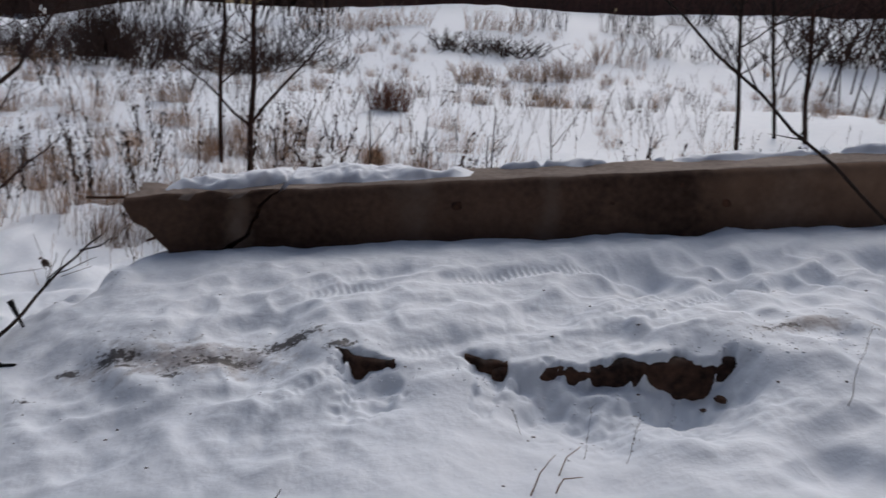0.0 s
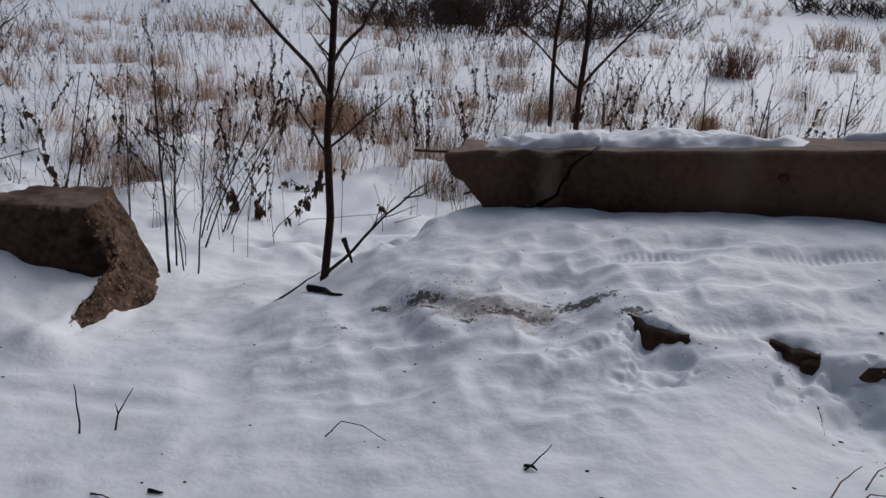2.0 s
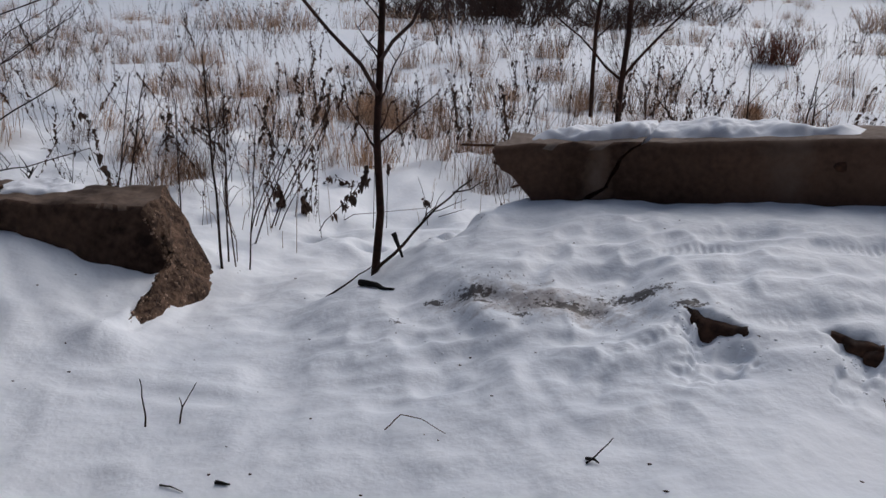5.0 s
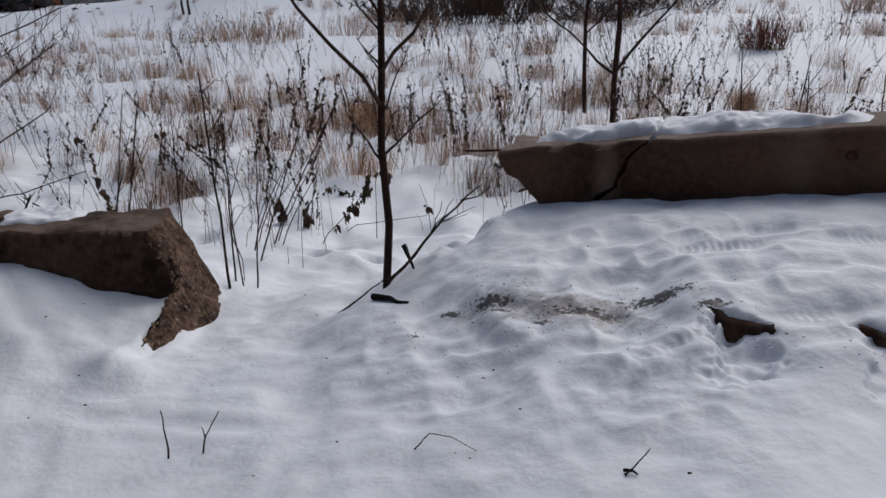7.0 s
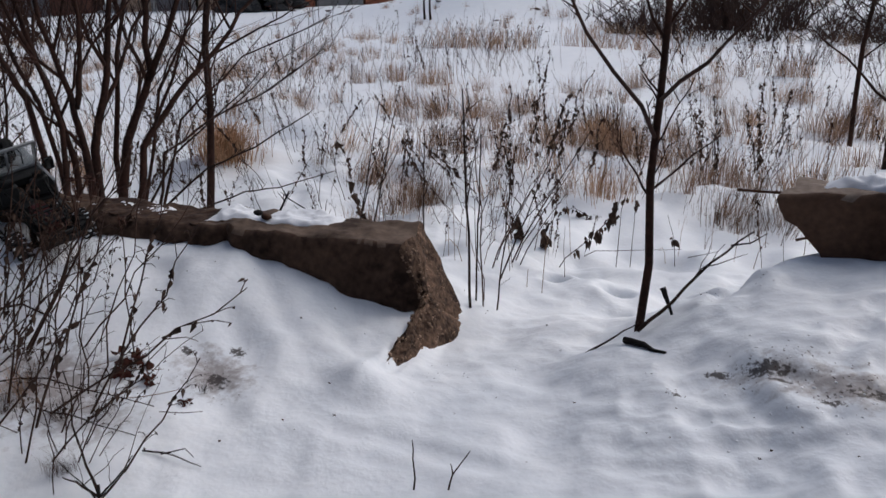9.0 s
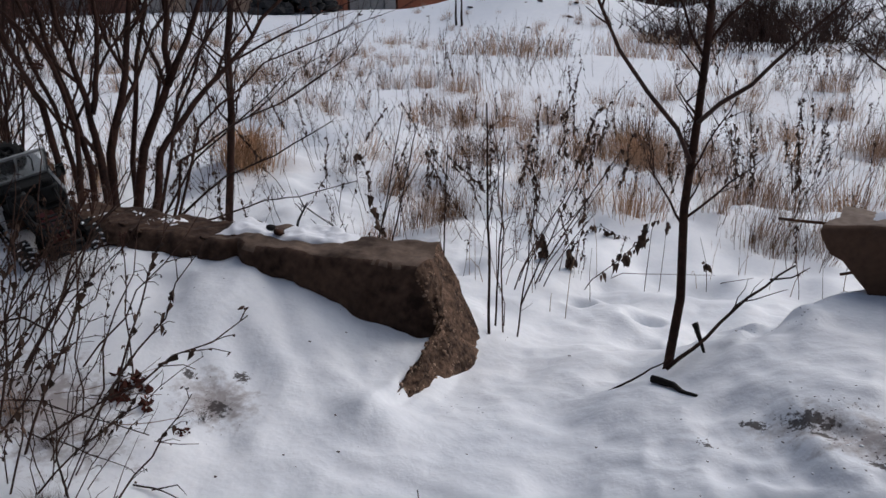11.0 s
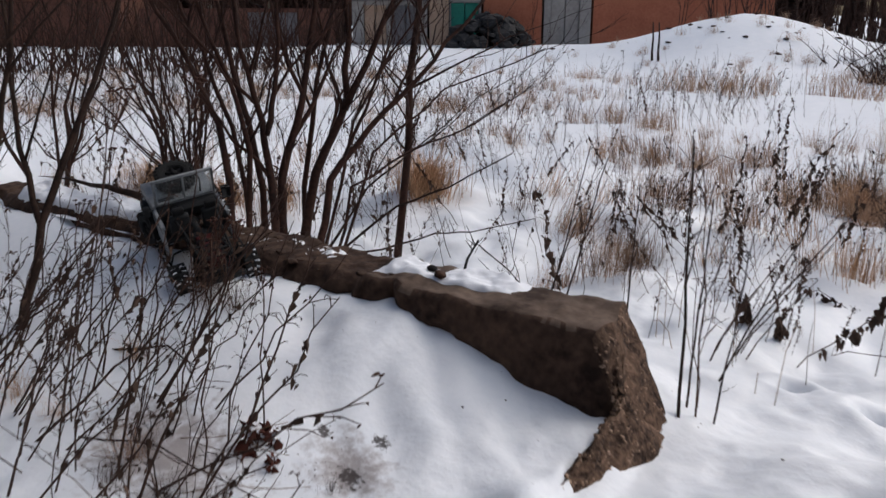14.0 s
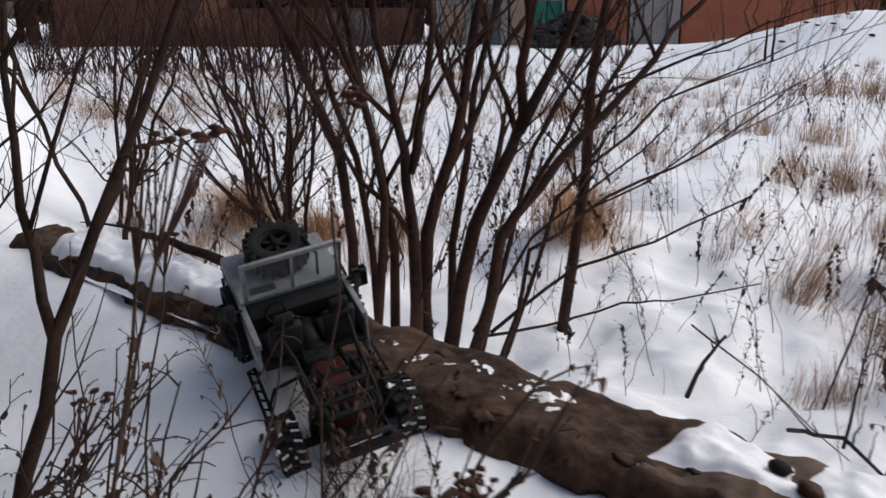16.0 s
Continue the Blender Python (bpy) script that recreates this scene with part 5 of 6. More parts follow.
def truck():
    back, ahead = Vector((-2.555, 1.010, 0.104)), Vector((-0.272, 0.009, 0.086)).normalized()
    left = Vector((0.005, -0.205, -0.042))
    left = (left - ahead * left.dot(ahead)).normalized()
    up = ahead.cross(left)
    c = back + ahead * 0.155
    m = Matrix(((ahead.x, left.x, up.x, c.x), (ahead.y, left.y, up.y, c.y), (ahead.z, left.z, up.z, c.z), (0, 0, 0, 1)))
    ob = thing("toy_truck", "dirty white radio-controlled crawler truck with bare chassis on the pile", "toy truck", m)
    rng = random.Random(8)
    for x in (-0.155, 0.155):
        for side in (1, -1):
            wheel(ob, x, side * 0.096, 0, side, Matrix.Rotation(0.25 if x > 0 else 0, 4, "Z"), rng, 0.9 if x < 0 else 0.4)
        axle = Build().tube([(x, -0.078, 0), (x, 0.078, 0)], 0.0085, 10)
        axle.blob((x, 0.018, 0.0), 0.021, rng, squash=(1.0, 1.0, 1.0), rough=0.05, detail=2)
        axle.tube([(x, 0.018, 0.004), (0.0, 0.006, 0.034)], 0.005, 8)
        part("axle", axle, BLACK, ob)
    # frame rails and floor
    for side in (1, -1):
        rail = Build().prism([(-0.235, 0.040), (-0.235, 0.058), (-0.10, 0.062), (0.02, 0.046), (0.14, 0.060), (0.23, 0.056), (0.23, 0.042), (0.14, 0.044), (0.02, 0.028), (-0.10, 0.044)], side * 0.036, side * 0.041, 0.0008)
        part("frame_rail", rail, BLACK, ob)
    part("skid_plate", Build().box((-0.06, -0.036, 0.014), (0.05, 0.036, 0.028), 0.003), BLACK, ob)
    gear = Build().box((-0.045, -0.026, 0.028), (0.012, 0.026, 0.062), 0.004)
    gear.tube([(-0.02, 0.0, 0.055), (0.055, 0.0, 0.055)], 0.018, 16)
    part("gearbox", gear, GREY, ob)
    part("battery", Build().box((-0.205, -0.024, 0.060), (-0.085, 0.024, 0.092), 0.004), RED, ob, "dark red battery pack")
    for y in (-0.026, 0.026):
        part("battery_strap", Build().box((-0.15 + y, -0.026, 0.058), (-0.138 + y, 0.026, 0.0945), 0.001), BLACK, ob)
    tray = Build().box((-0.23, -0.045, 0.050), (-0.07, 0.045, 0.056), 0.001)
    for y in (-0.045, 0.045):
        tray.box((-0.23, y - 0.002, 0.050), (-0.07, y + 0.002, 0.066), 0.0008)
    part("rear_tray", tray, BLACK, ob)
    for side in (1, -1):
        for x in (-0.155, 0.155):
            s = -1 if x < 0 else 1
            low, mid, high = Vector((x, side * 0.050, 0.010)), Vector((x - s * 0.012, side * 0.045, 0.055)), Vector((x - s * 0.022, side * 0.040, 0.098))
            shock = part("shock_absorber", Build().tube([low, mid, high], [0.0070, 0.0066, 0.0055], 10), BLACK, ob)
            coil = [low.lerp(mid, 0.08 + 0.9 * k / 56) + 0.0088 * Vector((math.cos(k * 0.785), math.sin(k * 0.785), 0)) for k in range(57)]
            part("spring", Build().tube(coil, 0.0013, 5), BLACK, shock)
            part("link_rod", Build().tube([(x - s * 0.006, side * 0.040, 0.002), (x * 0.18, side * 0.028, 0.024)], 0.0032, 8), BLACK if side > 0 else STEEL, ob)
    # roll bars and rear hoop
    for side in (1, -1):
        part("cage_bar", Build().tube([(-0.215, side * 0.042, 0.060), (-0.205, side * 0.044, 0.100), (-0.09, side * 0.050, 0.118), (-0.02, side * 0.060, 0.125)], 0.0036, 8), BLACK, ob)
        part("cage_bar", Build().tube([(-0.15, side * 0.043, 0.056), (-0.10, side * 0.049, 0.116)], 0.003, 8), BLACK, ob)
    part("rear_hoop", Build().tube([(-0.232, -0.045, 0.046), (-0.246, -0.043, 0.075), (-0.246, 0.043, 0.075), (-0.232, 0.045, 0.046)], 0.005, 8), BLACK, ob)
    part("rear_bumper", Build().box((-0.25, -0.062, 0.040), (-0.236, 0.062, 0.054), 0.003), BLACK, ob)
    mesh_plate = Build()
    for k in range(6):
        mesh_plate.box((-0.222, -0.040 + k * 0.015, 0.100), (-0.155, -0.034 + k * 0.015, 0.104), 0.0008)
    for k in range(3):
        mesh_plate.box((-0.222 + k * 0.030, -0.042, 0.103), (-0.214 + k * 0.030, 0.042, 0.107), 0.0008)
    part("roof_grating", mesh_plate, BLACK, ob)
    for k, (a, b, cc, mat) in enumerate((((-0.21, 0.02, 0.09), (-0.16, 0.045, 0.115), (-0.11, 0.01, 0.085), RED), ((-0.23, -0.02, 0.07), (-0.20, -0.05, 0.09), (-0.14, -0.03, 0.10), RED),
                                         ((-0.22, 0.0, 0.075), (-0.18, 0.01, 0.125), (-0.10, 0.02, 0.09), BLACK), ((-0.20, -0.03, 0.085), (-0.13, -0.05, 0.11), (-0.06, -0.03, 0.075), GREY))):
        pts = [Vector(a).lerp(Vector(b), t) * (1 - t) + Vector(b).lerp(Vector(cc), t) * t for t in (0, 0.2, 0.4, 0.6, 0.8, 1.0)]
        part("wire", Build().tube(pts, 0.0016, 6), mat, ob)
    part("aerial", Build().tube([(-0.225, -0.03, 0.10), (-0.232, -0.034, 0.125), (-0.228, -0.03, 0.14)], 0.003, 6), BLACK, ob)
    # side steps
    for side in (1, -1):
        y = side * 0.098
        step = Build().tube([(-0.075, y, -0.004), (-0.07, y + side * 0.012, -0.004), (0.045, y + side * 0.012, -0.004), (0.05, y, -0.004), (-0.075, y, -0.004)], 0.003, 8)
        for k in range(5):
            step.tube([(-0.058 + k * 0.023, y, -0.004), (-0.050 + k * 0.023, y + side * 0.012, -0.004)], 0.0022, 6)
        for x in (-0.05, 0.025):
            step.tube([(x, side * 0.040, 0.040), (x, side * 0.085, 0.030), (x, y, -0.004)], 0.003, 6)
        part("side_step", step, BLACK, ob)
    # white front half of the body
    for side in (1, -1):
        arch = [(0.155 + 0.066 * math.cos(a), 0.012 + 0.066 * math.sin(a)) for a in [radians(180 - 15 * k) for k in range(13)]]
        outline = [(-0.022, 0.020), (-0.022, 0.098), (0.085, 0.100), (0.246, 0.096), (0.250, 0.030), (0.238, 0.018)] + [p for p in arch[::-1]] + [(0.08, 0.018)]
        part("body_side", Build().prism(outline, side * 0.090, side * 0.0945, 0.001), PAINT, ob)
    part("nose_panel", Build().box((0.245, -0.092, 0.034), (0.252, 0.092, 0.100), 0.002), PAINT, ob)
    hood = Build().prism([(0.085, 0.092), (0.085, 0.114), (0.235, 0.108), (0.250, 0.100), (0.250, 0.092)], -0.0935, 0.0935, 0.003)
    part("hood", hood, PAINT, ob)
    part("hood_vent", Build().box((0.100, 0.025, 0.1135), (0.118, 0.070, 0.1155), 0.0008), GREY, ob, "dark grey hood vent")
    for side in (1, -1):
        cowl = Build().prism([(-0.022, 0.096), (-0.022, 0.106), (0.088, 0.108), (0.088, 0.096)], side * 0.086, side * 0.0955, 0.001)
        part("door_top", cowl, PAINT, ob)
    for side in (1, -1):
        part("stripe", Build().box((-0.018, side * 0.0944, 0.083), (0.236, side * 0.0952 + side * 0.0004, 0.087), 0.0), BLACK, ob, "thin black side stripe")
        outer = [(0.155 + 0.077 * math.cos(a), 0.012 + 0.077 * math.sin(a)) for a in [radians(185 - 15.83 * k) for k in range(13)]]
        inner = [(0.155 + 0.064 * math.cos(a), 0.012 + 0.064 * math.sin(a)) for a in [radians(185 - 15.83 * k) for k in range(13)]]
        part("wheel_arch", Build().prism(outer + inner[::-1], side * 0.090, side * 0.109, 0.0012), BLACK, ob)
        part("headlight", Build().lathe([(0.0, 0.004), (0.012, 0.003), (0.014, 0.0), (0.014, -0.004)], Matrix.Translation((0.254, side * 0.062, 0.070)) @ Matrix.Rotation(radians(-90), 4, "Z"), 16), GREY, ob)
        part("side_lamp", Build().box((0.222, side * 0.0945, 0.070), (0.236, side * 0.0965, 0.076), 0.0005), RED, ob, "small amber side lamp")
        mirror = Build().tube([(0.075, side * 0.094, 0.108), (0.065, side * 0.112, 0.116)], 0.0025, 6)
        mirror.box((0.058, side * 0.106, 0.100), (0.070, side * 0.124, 0.132), 0.003)
        part("wing_mirror", mirror, GREY, ob)
    part("grille", Build().box((0.2515, -0.045, 0.048), (0.2555, 0.045, 0.088), 0.001), BLACK, ob)
    bumper = Build().box((0.258, -0.098, 0.022), (0.274, 0.098, 0.040), 0.003)
    for side in (1, -1):
        bumper.prism([(0.250, 0.022), (0.274, 0.022), (0.268, -0.014), (0.258, -0.014)], side * 0.080, side * 0.098, 0.002)
        bumper.box((0.232, side * 0.028, 0.028), (0.262, side * 0.036, 0.042), 0.001)
    part("front_bumper", bumper, BLACK, ob)
    # windscreen
    tilt = Matrix.Translation((0.086, 0, 0.112)) @ Matrix.Rotation(radians(-16), 4, "Y")
    ws = Build()
    for side in (1, -1):
        ws.box((-0.003, side * 0.078, 0), (0.003, side * 0.086, 0.098), 0.001, tilt)
    ws.box((-0.003, -0.086, 0.092), (0.003, 0.086, 0.102), 0.001, tilt)
    ws.box((-0.003, -0.086, -0.002), (0.003, 0.086, 0.008), 0.001, tilt)
    ws.box((-0.002, -0.003, 0), (0.002, 0.003, 0.098), 0.0005, tilt)
    screen = part("windscreen_frame", ws, PAINT, ob)
    for side in (1, -1):
        part("pane", Build().box((-0.0008, min(side * 0.004, side * 0.078), 0.008), (0.0008, max(side * 0.004, side * 0.078), 0.092), 0.0, tilt), GLASS, screen, "scuffed clear plastic pane", smooth=False)
    # cabin
    part("cab_floor", Build().box((-0.025, -0.088, 0.050), (0.088, 0.088, 0.056), 0.001), BLACK, ob)
    dash = Build().prism([(0.060, 0.070), (0.055, 0.098), (0.066, 0.108), (0.086, 0.110), (0.086, 0.070)], -0.084, 0.084, 0.002)
    part("dashboard", dash, GREY, ob)
    part("steering_wheel", Build().lathe([(0.018, -0.0015), (0.020, 0.0), (0.018, 0.0015), (0.016, 0.0), (0.018, -0.0015)], Matrix.Translation((0.048, 0.042, 0.104)) @ Matrix.Rotation(radians(60), 4, "Z") @ Matrix.Rotation(radians(40), 4, "X"), 20), BLACK, ob)
    for y in (-0.045, 0.045):
        seat = part("seat", Build().box((-0.012, y - 0.028, 0.056), (0.038, y + 0.028, 0.078), 0.006), GREY, ob)
        part("seat_back", Build().box((-0.008, y - 0.027, 0.0), (0.008, y + 0.027, 0.066), 0.006, Matrix.Translation((-0.014, 0, 0.072)) @ Matrix.Rotation(radians(-12), 4, "Y")), GREY, seat)
        part("headrest", Build().box((-0.007, y - 0.016, 0.068), (0.007, y + 0.016, 0.092), 0.005, Matrix.Translation((-0.014, 0, 0.072)) @ Matrix.Rotation(radians(-12), 4, "Y")), BLACK, seat)
    # spare wheel lying on the hood
    wheel(ob, 0.178, 0.0, 0.140, 1, Matrix.Rotation(radians(-6), 4, "Y") @ Matrix.Rotation(radians(90), 4, "X"), rng, 0.0)
    part("winch_line", Build().tube([(0.10, -0.05, 0.118), (0.13, -0.06, 0.140), (0.16, -0.045, 0.165)], 0.0025, 6), BLACK, ob)
    return ob


truck()


# ---- sticks, slab, soil and litter near the track ----
def stick(pts, r, label, mat=BARK, seed=1, twigs=0, name="fallen_stick", category="stick"):
    rg = random.Random(seed)
    line = []
    for a, b in zip(pts, pts[1:]):
        line += crooked(a, b, rg, 3, 0.03)[:-1]
    line.append(Vector(pts[-1]))
    ob = thing(name, label, category)
    part("stem", Build().tube(line, [r * (1 - 0.6 * k / (len(line) - 1)) for k in range(len(line))], 7), mat, ob)
    if twigs:
        fine = Build()
        shoots(fine, line, r * 0.4, rg, twigs, 0.10, level=0)
        tagged(part("twig_spray", fine, mat, ob), kind="stuff")
    return ob


stick([(-0.955, 1.592, ground_at(-0.955, 1.592) + 0.010), (-0.905, 1.588, ground_at(-0.905, 1.588) + 0.008), (-0.875, 1.570, ground_at(-0.875, 1.570) + 0.002), (-0.835, 1.556, ground_at(-0.835, 1.556) + 0.001)], 0.0085, "short black charred stick lying in the snow", CHAR, 1)
stick([(-0.931, 1.721, 0.125), (-0.915, 1.715, 0.10), (-0.895, 1.705, 0.07)], 0.0075, "short black charred stick leaning in the snow", CHAR, 2)
stick([(-0.945, 1.635, 0.04), (-0.90, 1.72, 0.10), (-0.86, 1.82, 0.175), (-0.80, 1.915, 0.24)], 0.005, "thin crooked dead branch rising from the bank", BARK, 3, 3)
stick([(-0.835, 1.87, 0.21), (-0.80, 1.90, 0.215), (-0.775, 1.935, 0.235)], 0.0025, "thin crooked dead branch rising from the bank", BARK, 4)
stick([(-1.04, 1.55, -0.02), (-0.98, 1.60, 0.03), (-0.945, 1.64, 0.06)], 0.003, "thin bent dead twig leaning on the sapling", BARK, 5)
stick([(-0.55, 1.03, ground_at(-0.55, 1.03)), (-0.53, 1.05, ground_at(-0.53, 1.05) + 0.02), (-0.49, 1.05, ground_at(-0.49, 1.05) + 0.016), (-0.44, 1.04, ground_at(-0.44, 1.04) + 0.002)], 0.0012, "arched dry grass stem on the snow", WEED, 6)
stick([(1.10, 0.98, 0.14), (1.02, 1.05, 0.30), (0.86, 1.11, 0.43), (0.66, 1.18, 0.60), (0.50, 1.24, 0.74), (0.30, 1.30, 0.90)], 0.0045, "long bare arching branch beside the track", BARK, 7, 4, "bare_branch", "branch")
stick([(-3.30, 1.00, 0.185), (-3.45, 0.92, 0.205), (-3.58, 0.89, 0.19), (-3.74, 0.83, 0.20)], 0.013, "dead mossy branch lying on the snowy pile", BARK, 8, 2)
stick([(-2.55, 0.62, -0.03), (-2.3, 0.80, 0.03), (-2.1, 0.86, 0.0)], 0.004, "long thin dead branch lying in the snow", BARK, 9, 3)
stick([(-2.05, 0.55, -0.02), (-1.85, 0.66, 0.02), (-1.62, 0.78, -0.02)], 0.0025, "long thin dead branch lying in the snow", BARK, 10, 4)
stick([(-2.45, 1.95, -0.1), (-2.2, 1.75, 0.06), (-1.95, 1.66, 0.02)], 0.005, "thin dead branch lying behind the pile", BARK, 12, 4)


def lying(pts, r, label, mat=BARK, seed=1, twigs=0):
    """A stick whose bends are given by place and height above the snow."""
    return stick([(x, y, ground_at(x, y) + h) for x, y, h in pts], r, label, mat, seed, twigs)


lying([(-0.735, 0.818, 0.003), (-0.707, 0.819, 0.003)], 0.0035, "small dark stick on the snow", CHAR, 13)
lying([(-0.823, 0.786, 0.002), (-0.80, 0.785, 0.004), (-0.771, 0.782, 0.002)], 0.0018, "thin dark twig lying on the snow", BARK, 31)
lying([(-0.99, 0.917, -0.02), (-0.995, 0.922, 0.04), (-1.0, 0.925, 0.095)], 0.0021, "thin dark twig standing in the snow", BARK, 32)
lying([(-0.947, 0.95, -0.02), (-0.932, 0.953, 0.035), (-0.922, 0.956, 0.050), (-0.900, 0.962, 0.085)], 0.0019, "thin forked dark twig standing in the snow", BARK, 33)
lying([(-0.932, 0.953, 0.033), (-0.936, 0.952, 0.055)], 0.0015, "thin forked dark twig standing in the snow", BARK, 34)
lying([(-0.196, 1.010, 0.002), (-0.186, 1.020, 0.010), (-0.168, 1.045, 0.030)], 0.0018, "small dark budded sprig lying on the snow", CHAR, 35)
lying([(-0.200, 1.022, 0.003), (-0.186, 1.018, 0.006), (-0.178, 1.014, 0.003)], 0.0028, "small dark budded sprig lying on the snow", CHAR, 36)
lying([(0.197, 1.076, -0.01), (0.215, 1.10, 0.025), (0.239, 1.125, 0.040)], 0.0014, "bent straw-coloured grass stem in the snow", WISP, 37)
lying([(0.235, 1.082, -0.01), (0.250, 1.088, 0.022), (0.280, 1.10, 0.020)], 0.0014, "bent straw-coloured grass stem in the snow", WISP, 38)
lying([(0.25, 1.13, 0.0), (0.262, 1.15, 0.020), (0.285, 1.165, 0.035)], 0.0012, "bent straw-coloured grass stem in the snow", WISP, 39)
lying([(-1.508, 0.688, 0.004), (-1.44, 0.71, 0.012), (-1.375, 0.733, 0.004)], 0.0020, "thin dark twig lying on the snow", BARK, 40)
lying([(-1.46, 0.70, 0.008), (-1.43, 0.735, 0.020), (-1.41, 0.74, 0.006)], 0.0015, "thin dark twig lying on the snow", BARK, 41)
lying([(-1.814, 0.619, 0.006), (-1.70, 0.66, 0.015), (-1.565, 0.707, 0.004)], 0.0020, "long thin dark twig lying on the snow", BARK, 42)
lying([(-1.39, 0.525, -0.01), (-1.385, 0.54, 0.02), (-1.40, 0.55, 0.05)], 0.0060, "dark gnarled root stub in the snow", CHAR, 43, 3)
lying([(-1.40, 0.548, 0.03), (-1.47, 0.56, 0.08), (-1.55, 0.585, 0.20)], 0.0028, "crooked dark stem rising from a root", BARK, 44, 3)
lying([(-1.40, 0.545, 0.03), (-1.44, 0.53, 0.05), (-1.50, 0.53, 0.03)], 0.0026, "crooked dark stem rising from a root", BARK, 45, 2)
lying([(-1.39, 0.55, 0.03), (-1.37, 0.57, 0.06), (-1.36, 0.60, 0.10)], 0.0024, "crooked dark stem rising from a root", BARK, 46, 2)
stick([(-0.06, 1.02, 0.115), (-0.01, 1.03, 0.125)], 0.003, "small pale splinter of wood on the snow", GRASS_DARK, 14)

for (cx, wide, y0, slope, depth), label in zip(NOTCHES, ("small brown corner of a buried concrete slab", "small brown corner of a buried concrete slab", "dark brown edge of a broken concrete slab under the snow")):
    slab = thing("broken_slab", label, "concrete slab")
    e1 = Vector((1, slope, (ground_at(cx + wide, y0 + slope * wide + 0.04) - ground_at(cx - wide, y0 - slope * wide + 0.04)) / (2 * wide))).normalized()
    e2 = Vector((-e1.y, e1.x, 0)).normalized()
    o = Vector((cx, y0 - 0.004, ground_at(cx, y0 + 0.04) - 0.020 + 0.035 * wide))
    rings = [(-wide * 1.05 + 2.1 * wide * i / 24, section([(0, -0.16), (0, 0), (0.16, 0), (0.16, -0.16)], (8, 6, 4, 4), lambda w, h: 0.0, 0.010)) for i in range(25)]
    part("slab_edge", loft(Build(), o, e1, e2, e1.cross(e2), rings, 0.012, 9.0 + cx, grain=0.05), SLAB, slab)

rng = random.Random(23)
for x, y, r in ((0.575, 1.372, 0.010), (0.545, 1.365, 0.006)):
    b = Build().blob((x, y, ground_at(x, y) - 0.1 * r), r, rng, squash=(1.4, 1.0, 0.7), rough=0.28, detail=2)
    tagged(part("rubble_lump", b, SLAB, smooth=False), "small broken lump of brown concrete beside the slab", "rubble", "concrete rubble")
rng = random.Random(29)
crumbs = Build()
spots = [(cx, y0 - 0.02, wide, 0.04, int(500 * wide)) for cx, wide, y0, _, _ in NOTCHES] + [(0.75, 1.42, 0.14, 0.08, 90), (-0.85, 1.90, 0.12, 0.10, 50), (-0.45, 1.45, 0.25, 0.12, 60), (-1.30, 1.30, 0.12, 0.16, 30)]
for cx, cy, sx, sy, n in spots:
    for _ in range(n):
        x, y = rng.gauss(cx, 0.6 * sx), rng.gauss(cy, 0.6 * sy)
        r = rng.uniform(0.0012, 0.0034)
        crumbs.blob((x, y, ground_at(x, y) - 0.3 * r), r, rng, squash=(1.3, 1.1, 0.8), rough=0.35)
tagged(part("snow_crumbs", crumbs, SNOW_CAP), "loose crumbs of snow scattered over the track", "snow", kind="stuff")
rng = random.Random(19)
soil = Build()
for cx, cy, sx, sy, n in ((-0.585, 1.492, 0.030, 0.015, 40), (-0.475, 1.452, 0.025, 0.012, 40), (-0.57, 1.54, 0.07, 0.03, 50), (-0.405, 1.50, 0.08, 0.025, 70), (-0.29, 1.55, 0.08, 0.03, 30), (-0.745, 1.41, 0.010, 0.008, 14),
                          (0.62, 1.44, 0.05, 0.02, 30), (0.80, 1.48, 0.09, 0.04, 40), (-1.80, 0.84, 0.03, 0.02, 60), (-1.65, 0.92, 0.05, 0.04, 50), (0.33, 1.25, 0.06, 0.04, 25), (-0.55, 1.45, 0.2, 0.08, 40)):
    for _ in range(n):
        x, y = rng.gauss(cx, sx), rng.gauss(cy, sy)
        soil.blob((x, y, ground_at(x, y) - 0.0003), rng.uniform(0.0005, 0.0015), rng, squash=(1.8, 1.2, 0.6), rough=0.45, detail=0)
for _ in range(120):
    x, y = rng.uniform(-2.2, 1.0), rng.uniform(0.6, 1.9)
    soil.blob((x, y, ground_at(x, y)), rng.uniform(0.0008, 0.003), rng, squash=(1.8, 1, 0.6), rough=0.4, detail=0)
tagged(part("soil_crumbs", soil, SOIL), "dark crumbs of bare soil and bark scattered on the snow", "soil", kind="stuff")
for x, y, r in ((-2.005, 1.392, 0.015), (-2.06, 1.405, 0.013)):
    rest = pile_top.ray_cast(Vector((x, y, 1.0)), Vector((0, 0, -1)))[0] or Vector((x, y, 0.16))
    b = Build().blob(rest + Vector((0, 0, 0.25 * r + 0.008)), r, rng, squash=(1.3, 0.95, 0.7), rough=0.10, detail=2)
    tagged(part("stone", b, SLAB if r > 0.014 else CHAR), "dark wet stone lying on the snowy pile", "stone", "stones on the pile")

